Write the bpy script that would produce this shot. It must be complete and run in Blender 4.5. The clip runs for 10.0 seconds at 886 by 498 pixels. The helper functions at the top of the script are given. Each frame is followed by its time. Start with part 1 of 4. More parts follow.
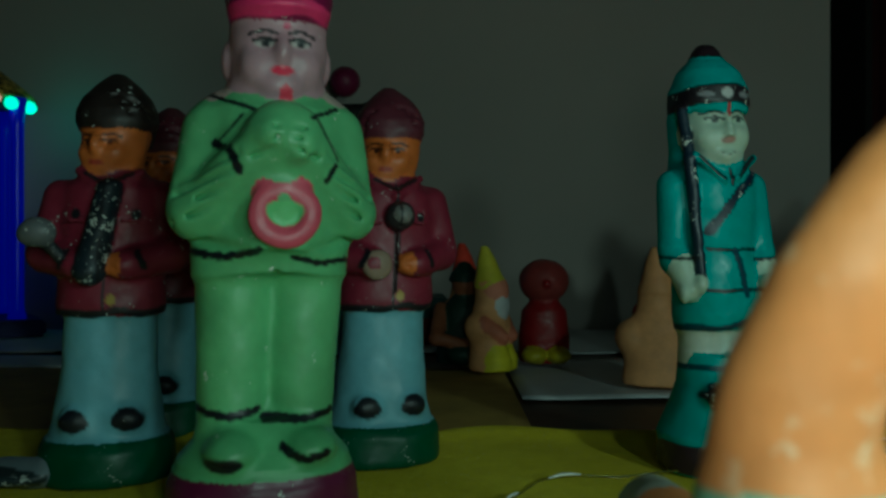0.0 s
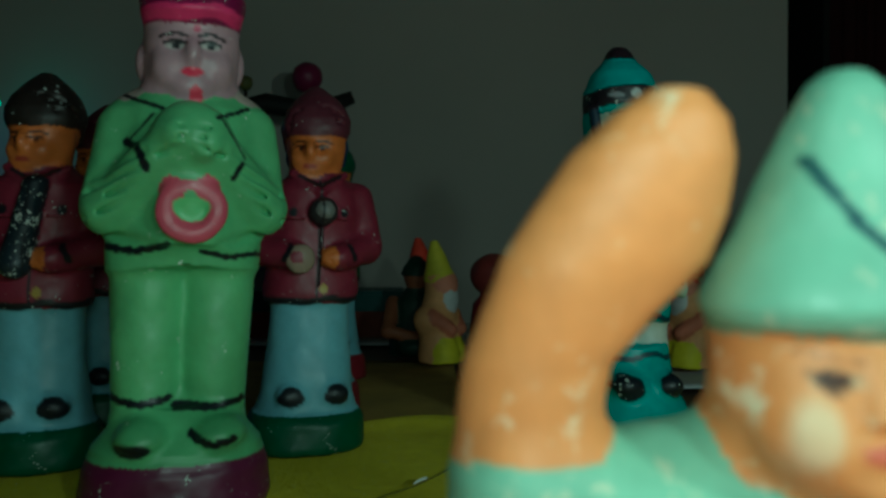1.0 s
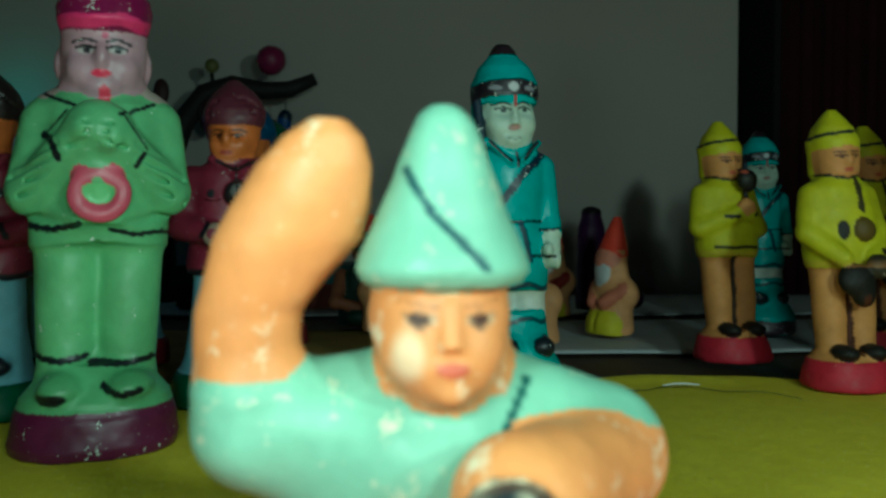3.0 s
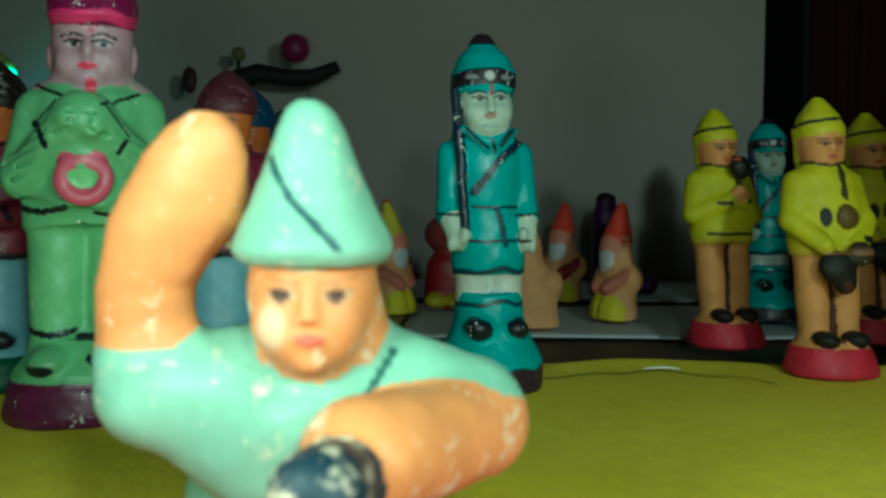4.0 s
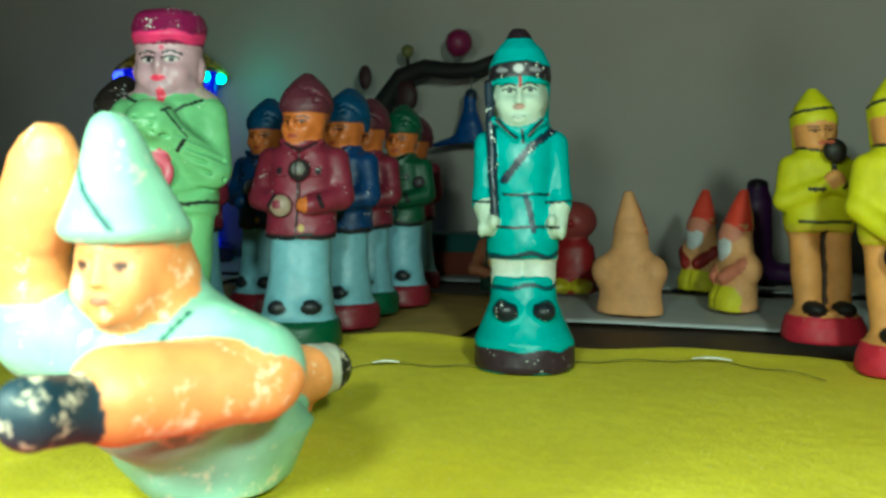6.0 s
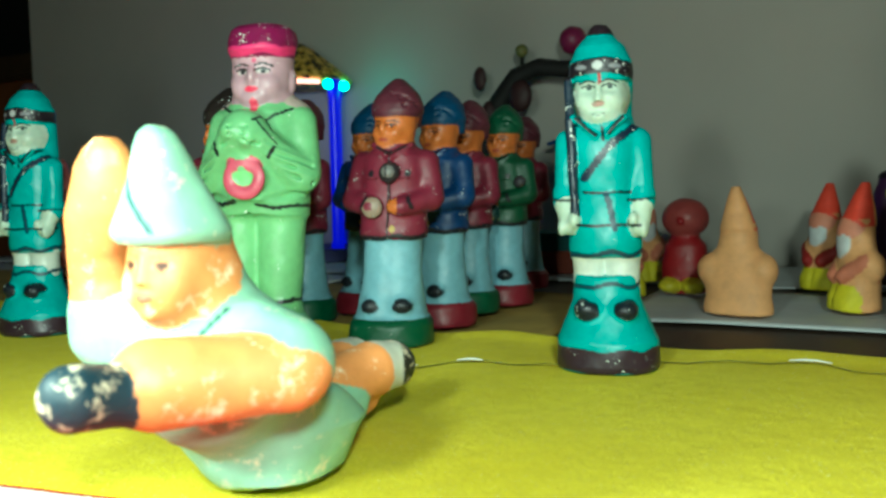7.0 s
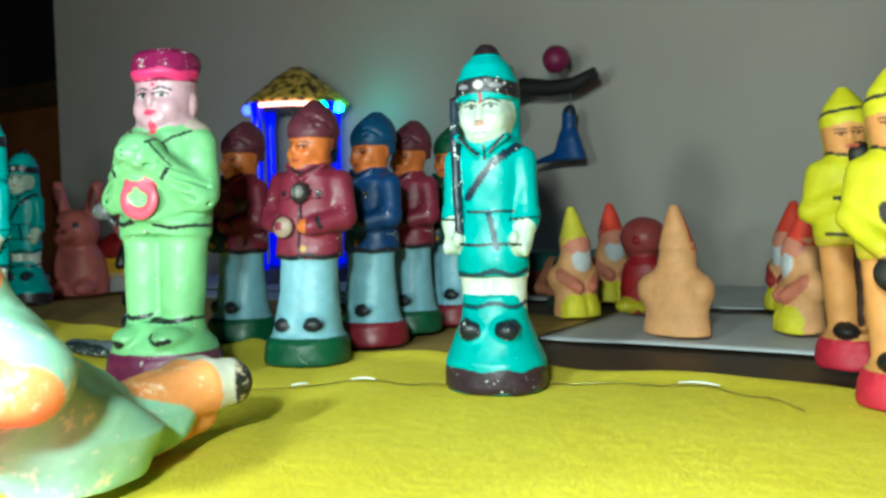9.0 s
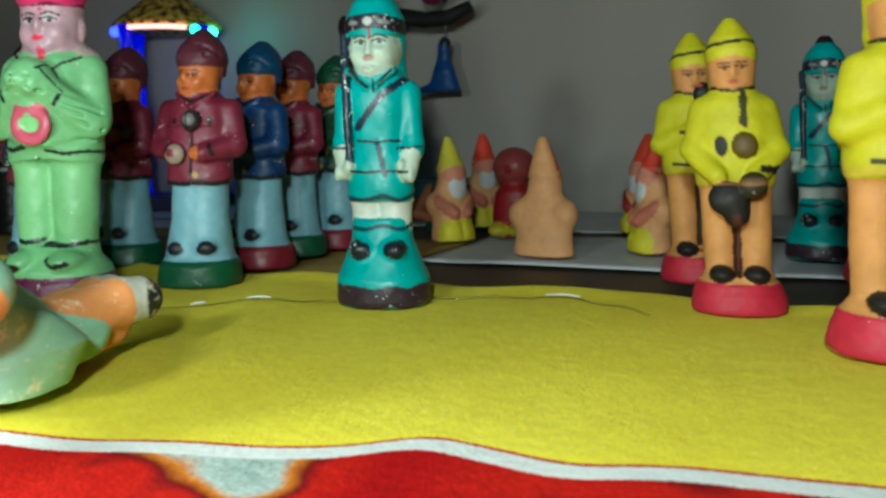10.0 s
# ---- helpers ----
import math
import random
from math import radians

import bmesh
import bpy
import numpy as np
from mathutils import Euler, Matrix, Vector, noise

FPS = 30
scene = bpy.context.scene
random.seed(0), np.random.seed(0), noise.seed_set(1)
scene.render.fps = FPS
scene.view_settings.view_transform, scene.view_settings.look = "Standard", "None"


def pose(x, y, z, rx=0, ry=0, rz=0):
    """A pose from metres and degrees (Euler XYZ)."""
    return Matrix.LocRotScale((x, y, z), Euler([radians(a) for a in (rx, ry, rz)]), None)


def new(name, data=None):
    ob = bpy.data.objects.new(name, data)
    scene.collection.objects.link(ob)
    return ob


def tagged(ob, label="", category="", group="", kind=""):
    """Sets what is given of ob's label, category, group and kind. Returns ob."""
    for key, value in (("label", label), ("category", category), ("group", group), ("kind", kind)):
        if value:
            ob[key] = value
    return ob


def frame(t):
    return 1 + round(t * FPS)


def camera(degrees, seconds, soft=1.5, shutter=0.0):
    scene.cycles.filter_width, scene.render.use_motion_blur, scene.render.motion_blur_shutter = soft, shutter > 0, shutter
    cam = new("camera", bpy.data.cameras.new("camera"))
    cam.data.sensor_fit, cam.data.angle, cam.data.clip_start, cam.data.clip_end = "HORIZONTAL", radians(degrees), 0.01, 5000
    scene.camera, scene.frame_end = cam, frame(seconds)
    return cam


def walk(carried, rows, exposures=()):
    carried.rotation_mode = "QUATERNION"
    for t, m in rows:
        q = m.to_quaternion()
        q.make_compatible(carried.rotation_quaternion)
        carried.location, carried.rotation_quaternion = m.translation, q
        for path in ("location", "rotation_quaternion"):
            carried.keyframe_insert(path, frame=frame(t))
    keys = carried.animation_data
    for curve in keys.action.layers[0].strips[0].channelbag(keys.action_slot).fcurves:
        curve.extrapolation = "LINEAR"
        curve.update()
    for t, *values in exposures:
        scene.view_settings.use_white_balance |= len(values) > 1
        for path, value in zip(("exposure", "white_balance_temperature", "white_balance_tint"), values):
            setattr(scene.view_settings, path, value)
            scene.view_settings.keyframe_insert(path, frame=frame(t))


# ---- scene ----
cam = camera(55.5, 10.0, soft=2.6)
METRES, EYE, TILT, LEAN, TURN = 0.40, 0.089, 0.0, 0.0, 0.0
ROWS = [
    (0.0, 0.0, 0.0, 0.0, 0.0, 0.0, -0.0),
    (0.5, 0.0275, -0.0026, 0.0003, -0.52, -0.24, 0.01),
    (1.0, 0.0693, -0.03, 0.0007, -0.89, -0.4, -0.08),
    (1.5, 0.1062, -0.0563, 0.002, -1.09, -0.66, -0.04),
    (2.0, 0.1391, -0.0888, 0.0032, -1.24, -0.84, 0.08),
    (2.5, 0.1695, -0.1179, 0.0043, -1.43, -1.45, 0.09),
    (4.0, 0.2725, -0.1738, 0.0041, 2.56, -3.11, -0.18),
    (4.5, 0.3667, -0.1848, 0.0046, 4.77, -3.35, -0.56),
    (5.0, 0.4184, -0.1873, 0.0043, 8.59, -3.55, -0.45),
    (5.5, 0.4893, -0.1853, 0.0052, 12.6, -3.9, -0.34),
    (6.0, 0.5435, -0.1903, 0.0054, 19.33, -4.0, 0.12),
    (7.3, 0.6545, -0.1500, 0.0046, 30.5, -4.1, 1.42),
    (7.5, 0.6858, -0.1205, 0.0044, 31.4, -4.14, 1.54),
    (8.0, 0.7389, -0.1145, 0.0054, 32.7, -1.39, 1.77),
    (8.5, 0.7538, -0.0845, 0.0032, 32.9, -0.49, 1.73),
    (9.0, 0.8028, -0.0672, -0.0003, 32.49, -2.47, 1.46),
    (9.5, 0.8226, -0.114, -0.0002, 28.44, -5.36, 1.22),
    (10.0, 0.8264, -0.1605, 0.0016, 23.69, -7.47, 0.81),
]
LIGHT_LEVEL = [(0.0, -1.9, 5450, -26), (1.0, -1.93, 5350, -28), (2.0, -1.68, 5250, -26), (2.5, -1.34, 5350, -24), (4.0, -0.9, 5650, -20),
               (4.5, -0.5, 5850, -20), (5.5, -0.05, 6100, -18), (6.0, 0.18, 6150, -16), (7.5, 0.65, 6050, -8), (8.5, 1.1, 5900, 0), (9.5, 0.66, 5950, 2), (10.0, 0.13, 6000, 6)]
walk(cam, [(t, pose(0, 0, EYE, TILT, LEAN, TURN) @ pose(METRES * x, METRES * y, METRES * z, 90 + pitch, roll, yaw)) for t, x, y, z, yaw, pitch, roll in ROWS], LIGHT_LEVEL)
cam.data.dof.use_dof, cam.data.dof.focus_distance, cam.data.dof.aperture_fstop = True, 0.42, 18.0

# ---- world and lights ----
world = bpy.data.worlds.new("room_dusk")
scene.world = world
world.use_nodes = True
world.node_tree.nodes["Background"].inputs[0].default_value = (0.6, 0.7, 0.75, 1)
world.node_tree.nodes["Background"].inputs[1].default_value = 0.004


def lamp(name, kind, at, watts, colour, size=0.006):
    data = bpy.data.lights.new(name, kind)
    data.energy, data.color, data.shadow_soft_size = watts, colour, size
    ob = new(name, data)
    ob.location = at
    return ob


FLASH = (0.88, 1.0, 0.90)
# Three fixed lamps stand in for the one torch that moves with the camera.
lamp("torch_stand_in", "POINT", (0.028, -0.022, 0.108), 1.5, FLASH, 0.020)
# These two are set back and raised to brighten wall and cloth.
lamp("torch_stand_in", "POINT", (0.170, -0.150, 0.180), 3.0, FLASH, 0.016)
lamp("torch_stand_in", "POINT", (0.335, -0.165, 0.200), 6.4, FLASH, 0.018)


# ---- materials ----
def lin(r, g, b):
    return tuple((c / 255 / 12.92) if c <= 10 else ((c / 255 + 0.055) / 1.055) ** 2.4 for c in (r, g, b))


class Nodes:
    """A short way to write a node material."""

    def __init__(self, name):
        self.mat = bpy.data.materials.new(name)
        self.mat.use_nodes = True
        self.tree = self.mat.node_tree
        self.bsdf = self.tree.nodes["Principled BSDF"]

    def node(self, kind, ins=(), data_type="", blend_type="", operation="", attribute_name=""):
        n = self.tree.nodes.new(kind)
        if data_type:
            n.data_type, n.blend_type = data_type, blend_type
        if operation:
            n.operation = operation
        if attribute_name:
            n.attribute_name = attribute_name
        for k, v in dict(ins).items():
            self.link(n.inputs[k], v)
        return n

    def link(self, socket, v):
        if hasattr(v, "is_output"):
            self.tree.links.new(v, socket)
        else:
            socket.default_value = v

    def noise(self, scale, detail=4, rough=0.6, coords="Object"):
        c = self.node("ShaderNodeTexCoord")
        return self.node("ShaderNodeTexNoise", {"Vector": c.outputs[coords], "Scale": scale, "Detail": detail, "Roughness": rough}).outputs["Fac"]

    def ramp(self, fac, stops):
        n = self.node("ShaderNodeValToRGB", {"Fac": fac})
        e = n.color_ramp.elements
        while len(e) < len(stops):
            e.new(0.5)
        for el, (p, c) in zip(e, stops):
            el.position, el.color = p, (*c, 1) if len(c) == 3 else c
        return n.outputs["Color"]

    def mix(self, fac, a, b, how="MIX"):
        n = self.node("ShaderNodeMix", data_type="RGBA", blend_type=how)
        self.link(n.inputs[0], fac)
        for i, v in ((6, a), (7, b)):
            self.link(n.inputs[i], (*v, 1) if isinstance(v, tuple) and len(v) == 3 else v)
        return n.outputs[2]

    def math(self, how, a, b=0.0):
        n = self.node("ShaderNodeMath", {0: a, 1: b}, operation=how)
        return n.outputs[0]

    def bump(self, height, strength=0.3, distance=0.0006):
        b = self.node("ShaderNodeBump", {"Height": height, "Strength": strength, "Distance": distance})
        self.link(self.bsdf.inputs["Normal"], b.outputs["Normal"])

    def done(self, colour, rough=0.6, spec=0.5):
        self.link(self.bsdf.inputs["Base Color"], (*colour, 1) if isinstance(colour, tuple) else colour)
        self.link(self.bsdf.inputs["Roughness"], rough)
        self.link(self.bsdf.inputs["Specular IOR Level"], spec)
        return self.mat


def painted_plaster(name, rough, chips, chip_colour, blotch=110, grain=480, edge=40.0):
    """Hand-painted fired clay: the brush colours lie in the mesh, worn through in small chips."""
    n = Nodes(name)
    a = n.node("ShaderNodeAttribute", attribute_name="paint")
    cloudy = n.ramp(n.noise(70, 5), [(0.3, (0.80, 0.80, 0.80)), (0.7, (1.08, 1.08, 1.08))])
    col = n.mix(1.0, a.outputs["Color"], cloudy, "MULTIPLY")
    grit = n.math("ADD", n.math("MULTIPLY", n.noise(grain, 3, 0.7), 0.55), n.math("MULTIPLY", n.noise(blotch, 3), 0.45))
    worn = n.math("SUBTRACT", grit, n.math("SUBTRACT", 0.72, n.math("MULTIPLY", a.outputs["Alpha"], chips)))
    mask = n.math("MINIMUM", n.math("MAXIMUM", n.math("MULTIPLY", worn, edge), 0.0), 1.0)
    col = n.mix(mask, col, chip_colour)
    n.bump(n.math("ADD", n.noise(260, 4), n.math("MULTIPLY", n.noise(60, 2), 2.0)), 0.22, 0.0006)
    r = n.ramp(n.noise(150, 3), [(0.3, (rough - 0.08,) * 3), (0.7, (rough + 0.12,) * 3)])
    return n.done(col, r, 0.5)


GLOSSY = painted_plaster("glossy_painted_clay", 0.40, 0.165, lin(215, 225, 215))
SATIN = painted_plaster("satin_painted_clay", 0.46, 0.15, lin(200, 205, 200))
WORN = painted_plaster("worn_painted_clay", 0.5, 0.235, lin(240, 224, 192), 60, 190, 8.0)
MATT = painted_plaster("matt_painted_clay", 0.62, 0.13, lin(240, 215, 185))


def plain(name, colour, rough=0.6, vary=0.2, scale=30, bump=0.2):
    n = Nodes(name)
    c = n.ramp(n.noise(scale, 6), [(0.3, tuple(v * (1 - vary) for v in colour)), (0.7, tuple(min(1, v * (1 + vary)) for v in colour))])
    n.bump(n.noise(scale * 8, 4), bump, 0.001)
    return n.done(c, rough)


def glow(name, colour, strength):
    n = Nodes(name)
    n.bsdf.inputs["Emission Color"].default_value = (*colour, 1)
    n.bsdf.inputs["Emission Strength"].default_value = strength
    return n.done(colour, 0.3)


WALL = plain("grey_limewash_wall", lin(188, 180, 172), 0.85, 0.06, 3, 0.15)
# The near-black base colour stands in for the shade of recess and room.
SHADEWALL = plain("shade_black_wall", lin(23, 22, 21), 0.9, 0.2, 4)
PLANK = plain("dark_brown_board", lin(62, 44, 26), 0.55, 0.35, 25)
PAPER = plain("grey_white_sheet", lin(206, 209, 212), 0.6, 0.12, 14)
WOODDOOR = plain("orange_brown_door", lin(120, 66, 30), 0.6, 0.25, 9)
BLACK = plain("black_branch", lin(22, 20, 20), 0.7, 0.3, 60)


# ---- modelling helpers ----
def mesh_from(name, verts, faces, mats=()):
    me = bpy.data.meshes.new(name)
    me.from_pydata([tuple(v) for v in verts], [], [tuple(f) for f in faces])
    for m in mats:
        me.materials.append(m)
    return me


def part(name, bm, material, parent=None, label="", smooth=True):
    me = bpy.data.meshes.new(name)
    bm.to_mesh(me)
    bm.free()
    me.materials.append(material)
    if smooth:
        me.polygons.foreach_set("use_smooth", [True] * len(me.polygons))
    ob = new(name, me)
    if parent:
        ob.parent = parent
    return tagged(ob, label)


def slab(x0, x1, y0, y1, z0, z1, bevel=0.0):
    bm = bmesh.new()
    bmesh.ops.create_cube(bm, size=1)
    for v in bm.verts:
        v.co = Vector((x0 + (v.co.x + 0.5) * (x1 - x0), y0 + (v.co.y + 0.5) * (y1 - y0), z0 + (v.co.z + 0.5) * (z1 - z0)))
    if bevel:
        bmesh.ops.bevel(bm, geom=bm.edges[:], offset=bevel, segments=2, affect="EDGES")
    return bm


# Clay forms: soft-joined solids, meshed on a fine grid.
class Ball:
    def __init__(self, c, r, col, k=0.003, cut=False):
        self.c, self.r, self.col, self.k, self.cut = np.array(c), np.array(r if hasattr(r, "__len__") else (r, r, r)), col, k, cut

    def box(self):
        return self.c - self.r, self.c + self.r

    def dist(self, p):
        q = p - self.c
        a = np.sqrt(((q / self.r) ** 2).sum(-1)) + 1e-9
        b = np.sqrt(((q / self.r ** 2) ** 2).sum(-1)) + 1e-9
        return a * (a - 1) / b


class Limb:
    def __init__(self, a, b, ra, rb, col, k=0.003, cut=False):
        self.a, self.b, self.ra, self.rb, self.col, self.k, self.cut = np.array(a), np.array(b), ra, rb, col, k, cut

    def box(self):
        r = max(self.ra, self.rb)
        return np.minimum(self.a, self.b) - r, np.maximum(self.a, self.b) + r

    def dist(self, p):
        ab = self.b - self.a
        t = np.clip(((p - self.a) @ ab) / (ab @ ab), 0, 1)
        return np.sqrt(((p - self.a - t[..., None] * ab) ** 2).sum(-1)) - (self.ra + (self.rb - self.ra) * t)


class Ring:
    def __init__(self, c, r, thick, col, k=0.001, squash=1.0, flat=1.0, cut=False):
        self.c, self.r, self.t, self.col, self.k, self.s, self.flat, self.cut = np.array(c), r, thick, col, k, squash, flat, cut

    def box(self):
        e = np.array((self.r + self.t / self.flat, self.t, self.r + self.t / self.flat))
        return self.c - e, self.c + e

    def dist(self, p):
        q = p - self.c
        flat = np.sqrt(q[..., 0] ** 2 + (q[..., 2] / self.s) ** 2) - self.r
        return np.sqrt((flat * self.flat) ** 2 + q[..., 1] ** 2) - self.t


class Loft:
    """An upright form from rows (z, half width, half depth, y of the middle, and where it wanders x of the middle)."""

    def __init__(self, rows, col, k=0.003, x=0.0, power=2.2, cut=False, tilt=0.0):
        self.rows, self.col, self.k, self.x, self.p, self.cut, self.tilt = np.array(rows, float), col, k, x, power, cut, radians(tilt)

    def box(self):
        r = self.rows
        more = (0.008 if self.tilt else 0.0) + (np.abs(r[:, 4]).max() if r.shape[1] > 4 else 0.0)
        return (np.array((self.x - r[:, 1].max(), (r[:, 3] - r[:, 2]).min(), r[:, 0].min())) - more,
                np.array((self.x + r[:, 1].max(), (r[:, 3] + r[:, 2]).max(), r[:, 0].max())) + more)

    def dist(self, p):
        r = self.rows
        if self.tilt:
            c, s, z0 = math.cos(self.tilt), math.sin(self.tilt), r[0, 0]
            qx, qz = p[..., 0] - self.x, p[..., 2] - z0
            p = np.stack((self.x + c * qx + s * qz, p[..., 1], z0 - s * qx + c * qz), -1)
        z = np.clip(p[..., 2], r[0, 0], r[-1, 0])
        hx, hy, cy = (np.interp(z, r[:, 0], r[:, i]) for i in (1, 2, 3))
        cx = self.x + (np.interp(z, r[:, 0], r[:, 4]) if r.shape[1] > 4 else 0.0)
        a = (np.abs((p[..., 0] - cx) / hx) ** self.p + np.abs((p[..., 1] - cy) / hy) ** self.p) ** (1 / self.p)
        side = (a - 1) * np.minimum(hx, hy)
        ends = np.maximum(r[0, 0] - p[..., 2], p[..., 2] - r[-1, 0])
        return np.maximum(side, ends)


def clay(name, forms, paints, step, material, skew=(0.0, 0.0)):
    """One mesh of soft-joined forms, coloured by form and then by the brush strokes in paints."""
    lo = np.min([f.box()[0] for f in forms if not f.cut], axis=0) - 3 * step
    hi = np.max([f.box()[1] for f in forms if not f.cut], axis=0) + 3 * step
    dims = np.ceil((hi - lo) / step).astype(int) + 1
    axes = [lo[i] + step * np.arange(dims[i]) for i in range(3)]
    field = np.full(dims, 0.02)
    for f in forms:
        b0, b1 = f.box()
        pad = f.k + 2 * step
        i0 = np.maximum(np.floor((b0 - pad - lo) / step).astype(int), 0)
        i1 = np.minimum(np.ceil((b1 + pad - lo) / step).astype(int) + 1, dims)
        sl = tuple(slice(a, b) for a, b in zip(i0, i1))
        g = np.stack(np.meshgrid(*(axes[i][sl[i]] for i in range(3)), indexing="ij"), -1)
        d, old = f.dist(g), field[sl]
        if f.cut:
            h = np.maximum(f.k - np.abs(old + d), 0) / f.k
            field[sl] = np.maximum(old, -d) + h * h * f.k / 4
        else:
            h = np.maximum(f.k - np.abs(old - d), 0) / f.k
            field[sl] = np.minimum(old, d) - h * h * f.k / 4
    inside = field < 0
    n = dims - 1
    total, count = np.zeros((*n, 3)), np.zeros(n)
    corners = [(i, j, k) for i in (0, 1) for j in (0, 1) for k in (0, 1)]

    def corner(arr, c):
        return arr[c[0]:c[0] + n[0], c[1]:c[1] + n[1], c[2]:c[2] + n[2]]

    for a in corners:
        for ax in range(3):
            if a[ax]:
                continue
            b = tuple(1 if i == ax else a[i] for i in range(3))
            crosses = corner(inside, a) != corner(inside, b)
            fa, fb = corner(field, a), corner(field, b)
            with np.errstate(divide="ignore", invalid="ignore"):
                t = np.where(crosses, fa / (fa - fb), 0)
            for i in range(3):
                total[..., i] += np.where(crosses, a[i] + (t if i == ax else 0), 0)
            count += crosses
    live = count > 0
    index = np.full(n, -1)
    index[live] = np.arange(live.sum())
    cells = np.argwhere(live)
    verts = lo + step * (cells + total[live] / count[live][:, None])
    faces = []
    for ax in range(3):
        u, v = (ax + 1) % 3, (ax + 2) % 3
        sa = [slice(1, -1)] * 3
        sb = [slice(1, -1)] * 3
        sa[ax], sb[ax] = slice(0, -1), slice(1, None)
        change = inside[tuple(sa)].astype(int) - inside[tuple(sb)]
        for sign in (1, -1):
            at = np.argwhere(change == sign)
            at[:, u] += 1
            at[:, v] += 1
            quad = []
            for du, dv in ((0, 0), (-1, 0), (-1, -1), (0, -1)):
                q = at.copy()
                q[:, u] += du
                q[:, v] += dv
                quad.append(index[q[:, 0], q[:, 1], q[:, 2]])
            quad = np.stack(quad, 1)
            faces.append(quad if sign == 1 else quad[:, ::-1])
    faces = np.concatenate(faces)
    faces = faces[(faces >= 0).all(1)]
    solids = [f for f in forms if not f.cut]
    nearest = np.argmin(np.stack([f.dist(verts) for f in solids]), 0)
    table = np.array([[*lin(*f.col[:3]), f.col[3] if len(f.col) > 3 else 0.5] for f in solids])
    colours = table[nearest]
    for mask, col in paints:
        m = np.clip(mask(verts), 0, 1)[:, None]
        colours = colours * (1 - m) + np.array([*lin(*col[:3]), col[3] if len(col) > 3 else 0.4]) * m
    verts = verts + 0.00024 * np.sin(verts[:, [1, 2, 0]] * 330 + (0.4, 1.7, 2.9)) * np.sin(verts[:, [2, 0, 1]] * 210 + (2.1, 0.3, 1.1)) + 0.00005 * np.sin(verts[:, [2, 0, 1]] * 820 + 0.9) * np.sin(verts[:, [1, 2, 0]] * 640)
    verts = verts + verts[:, 2:] * np.array((*skew, 0.0))
    me = bpy.data.meshes.new(name)
    me.vertices.add(len(verts))
    me.vertices.foreach_set("co", verts.astype(np.float32).ravel())
    me.loops.add(len(faces) * 4)
    me.polygons.add(len(faces))
    me.polygons.foreach_set("loop_start", np.arange(len(faces)) * 4)
    me.loops.foreach_set("vertex_index", faces.ravel().astype(np.int32))
    me.polygons.foreach_set("use_smooth", np.ones(len(faces), bool))
    me.update(calc_edges=True)
    attr = me.color_attributes.new("paint", "FLOAT_COLOR", "POINT")
    attr.data.foreach_set("color", colours.astype(np.float32).ravel())
    me.materials.append(material)
    return me


# Brush strokes on the front (towards -y) of a clay form, in its x and z.
def stroke(points, width, soft=0.0004, front=0.0):
    pts = [np.array(p) for p in points]

    def mask(v):
        q, d = v[:, [0, 2]], np.full(len(v), 1.0)
        for a, b in zip(pts, pts[1:]):
            t = np.clip(((q - a) @ (b - a)) / max((b - a) @ (b - a), 1e-12), 0, 1)
            d = np.minimum(d, np.sqrt(((q - a - t[:, None] * (b - a)) ** 2).sum(1)))
        brush = width / 2 * (1 + 0.22 * np.sin(q[:, 0] * 1700 + q[:, 1] * 900) * np.sin(q[:, 1] * 1500))
        return np.clip((brush - d) / soft + 0.5, 0, 1) * (v[:, 1] < front)
    return mask


def spot(x, z, rx, rz, soft=0.0004, front=0.0):
    def mask(v):
        a = np.sqrt(((v[:, 0] - x) / rx) ** 2 + ((v[:, 2] - z) / rz) ** 2)
        if rx > 0.004:
            a = a * (1 + 0.10 * np.sin(v[:, 0] * 600 + x * 9000) * np.sin(v[:, 2] * 700 + 1))
        return np.clip((1 - a) * min(rx, rz) / soft + 0.5, 0, 1) * (v[:, 1] < front)
    return mask


def belt(z0, z1, wave=0.0, soft=0.0004, width=9.0):
    def mask(v):
        z = v[:, 2] + wave * np.sin(v[:, 0] * 260 + v[:, 1] * 190)
        return np.clip(np.minimum(z - z0, z1 - z) / soft + 0.5, 0, 1) * (np.abs(v[:, 0]) < width)
    return mask


def face(z, y, w, ink, lips, x=0.0, mark=None, open_eyes=False):
    """Brows, eyes and lips, brushed on a face whose middle lies at z and half width is w."""
    out = []
    for s in (-1, 1):
        e = x + s * w * 0.42
        out.append((stroke([(e - s * w * 0.28, z + w * 0.38), (e, z + w * 0.46), (e + s * w * 0.36, z + w * 0.36)], w * 0.08, front=y), ink))
        if open_eyes:
            out.append((spot(e, z + w * 0.14, w * 0.24, w * 0.10, front=y), (196, 186, 186)))
        out.append((spot(e + w * 0.03, z + w * 0.16, w * 0.11, w * 0.09, front=y), ink))
        out.append((stroke([(e - w * 0.27, z + w * 0.20), (e, z + w * 0.29), (e + w * 0.27, z + w * 0.20)], w * 0.08, front=y), ink))
    out.append((spot(x, z - w * 0.52, w * 0.27, w * 0.12, front=y), lips))
    if mark:
        out.append(mark)
    return out


def turned(mask, x, y, degrees):
    """A stroke laid on a form whose front is turned about the upright through x, y."""
    c, s = math.cos(radians(degrees)), math.sin(radians(degrees))

    def mask2(v):
        q = v - np.array((x, y, 0))
        return mask(np.stack((c * q[:, 0] + s * q[:, 1], -s * q[:, 0] + c * q[:, 1], v[:, 2]), 1))
    return mask2


def put(name, me, x, y, turn, label, category, group="", size=0.965, lean=0.0):
    ob = new(name, me)
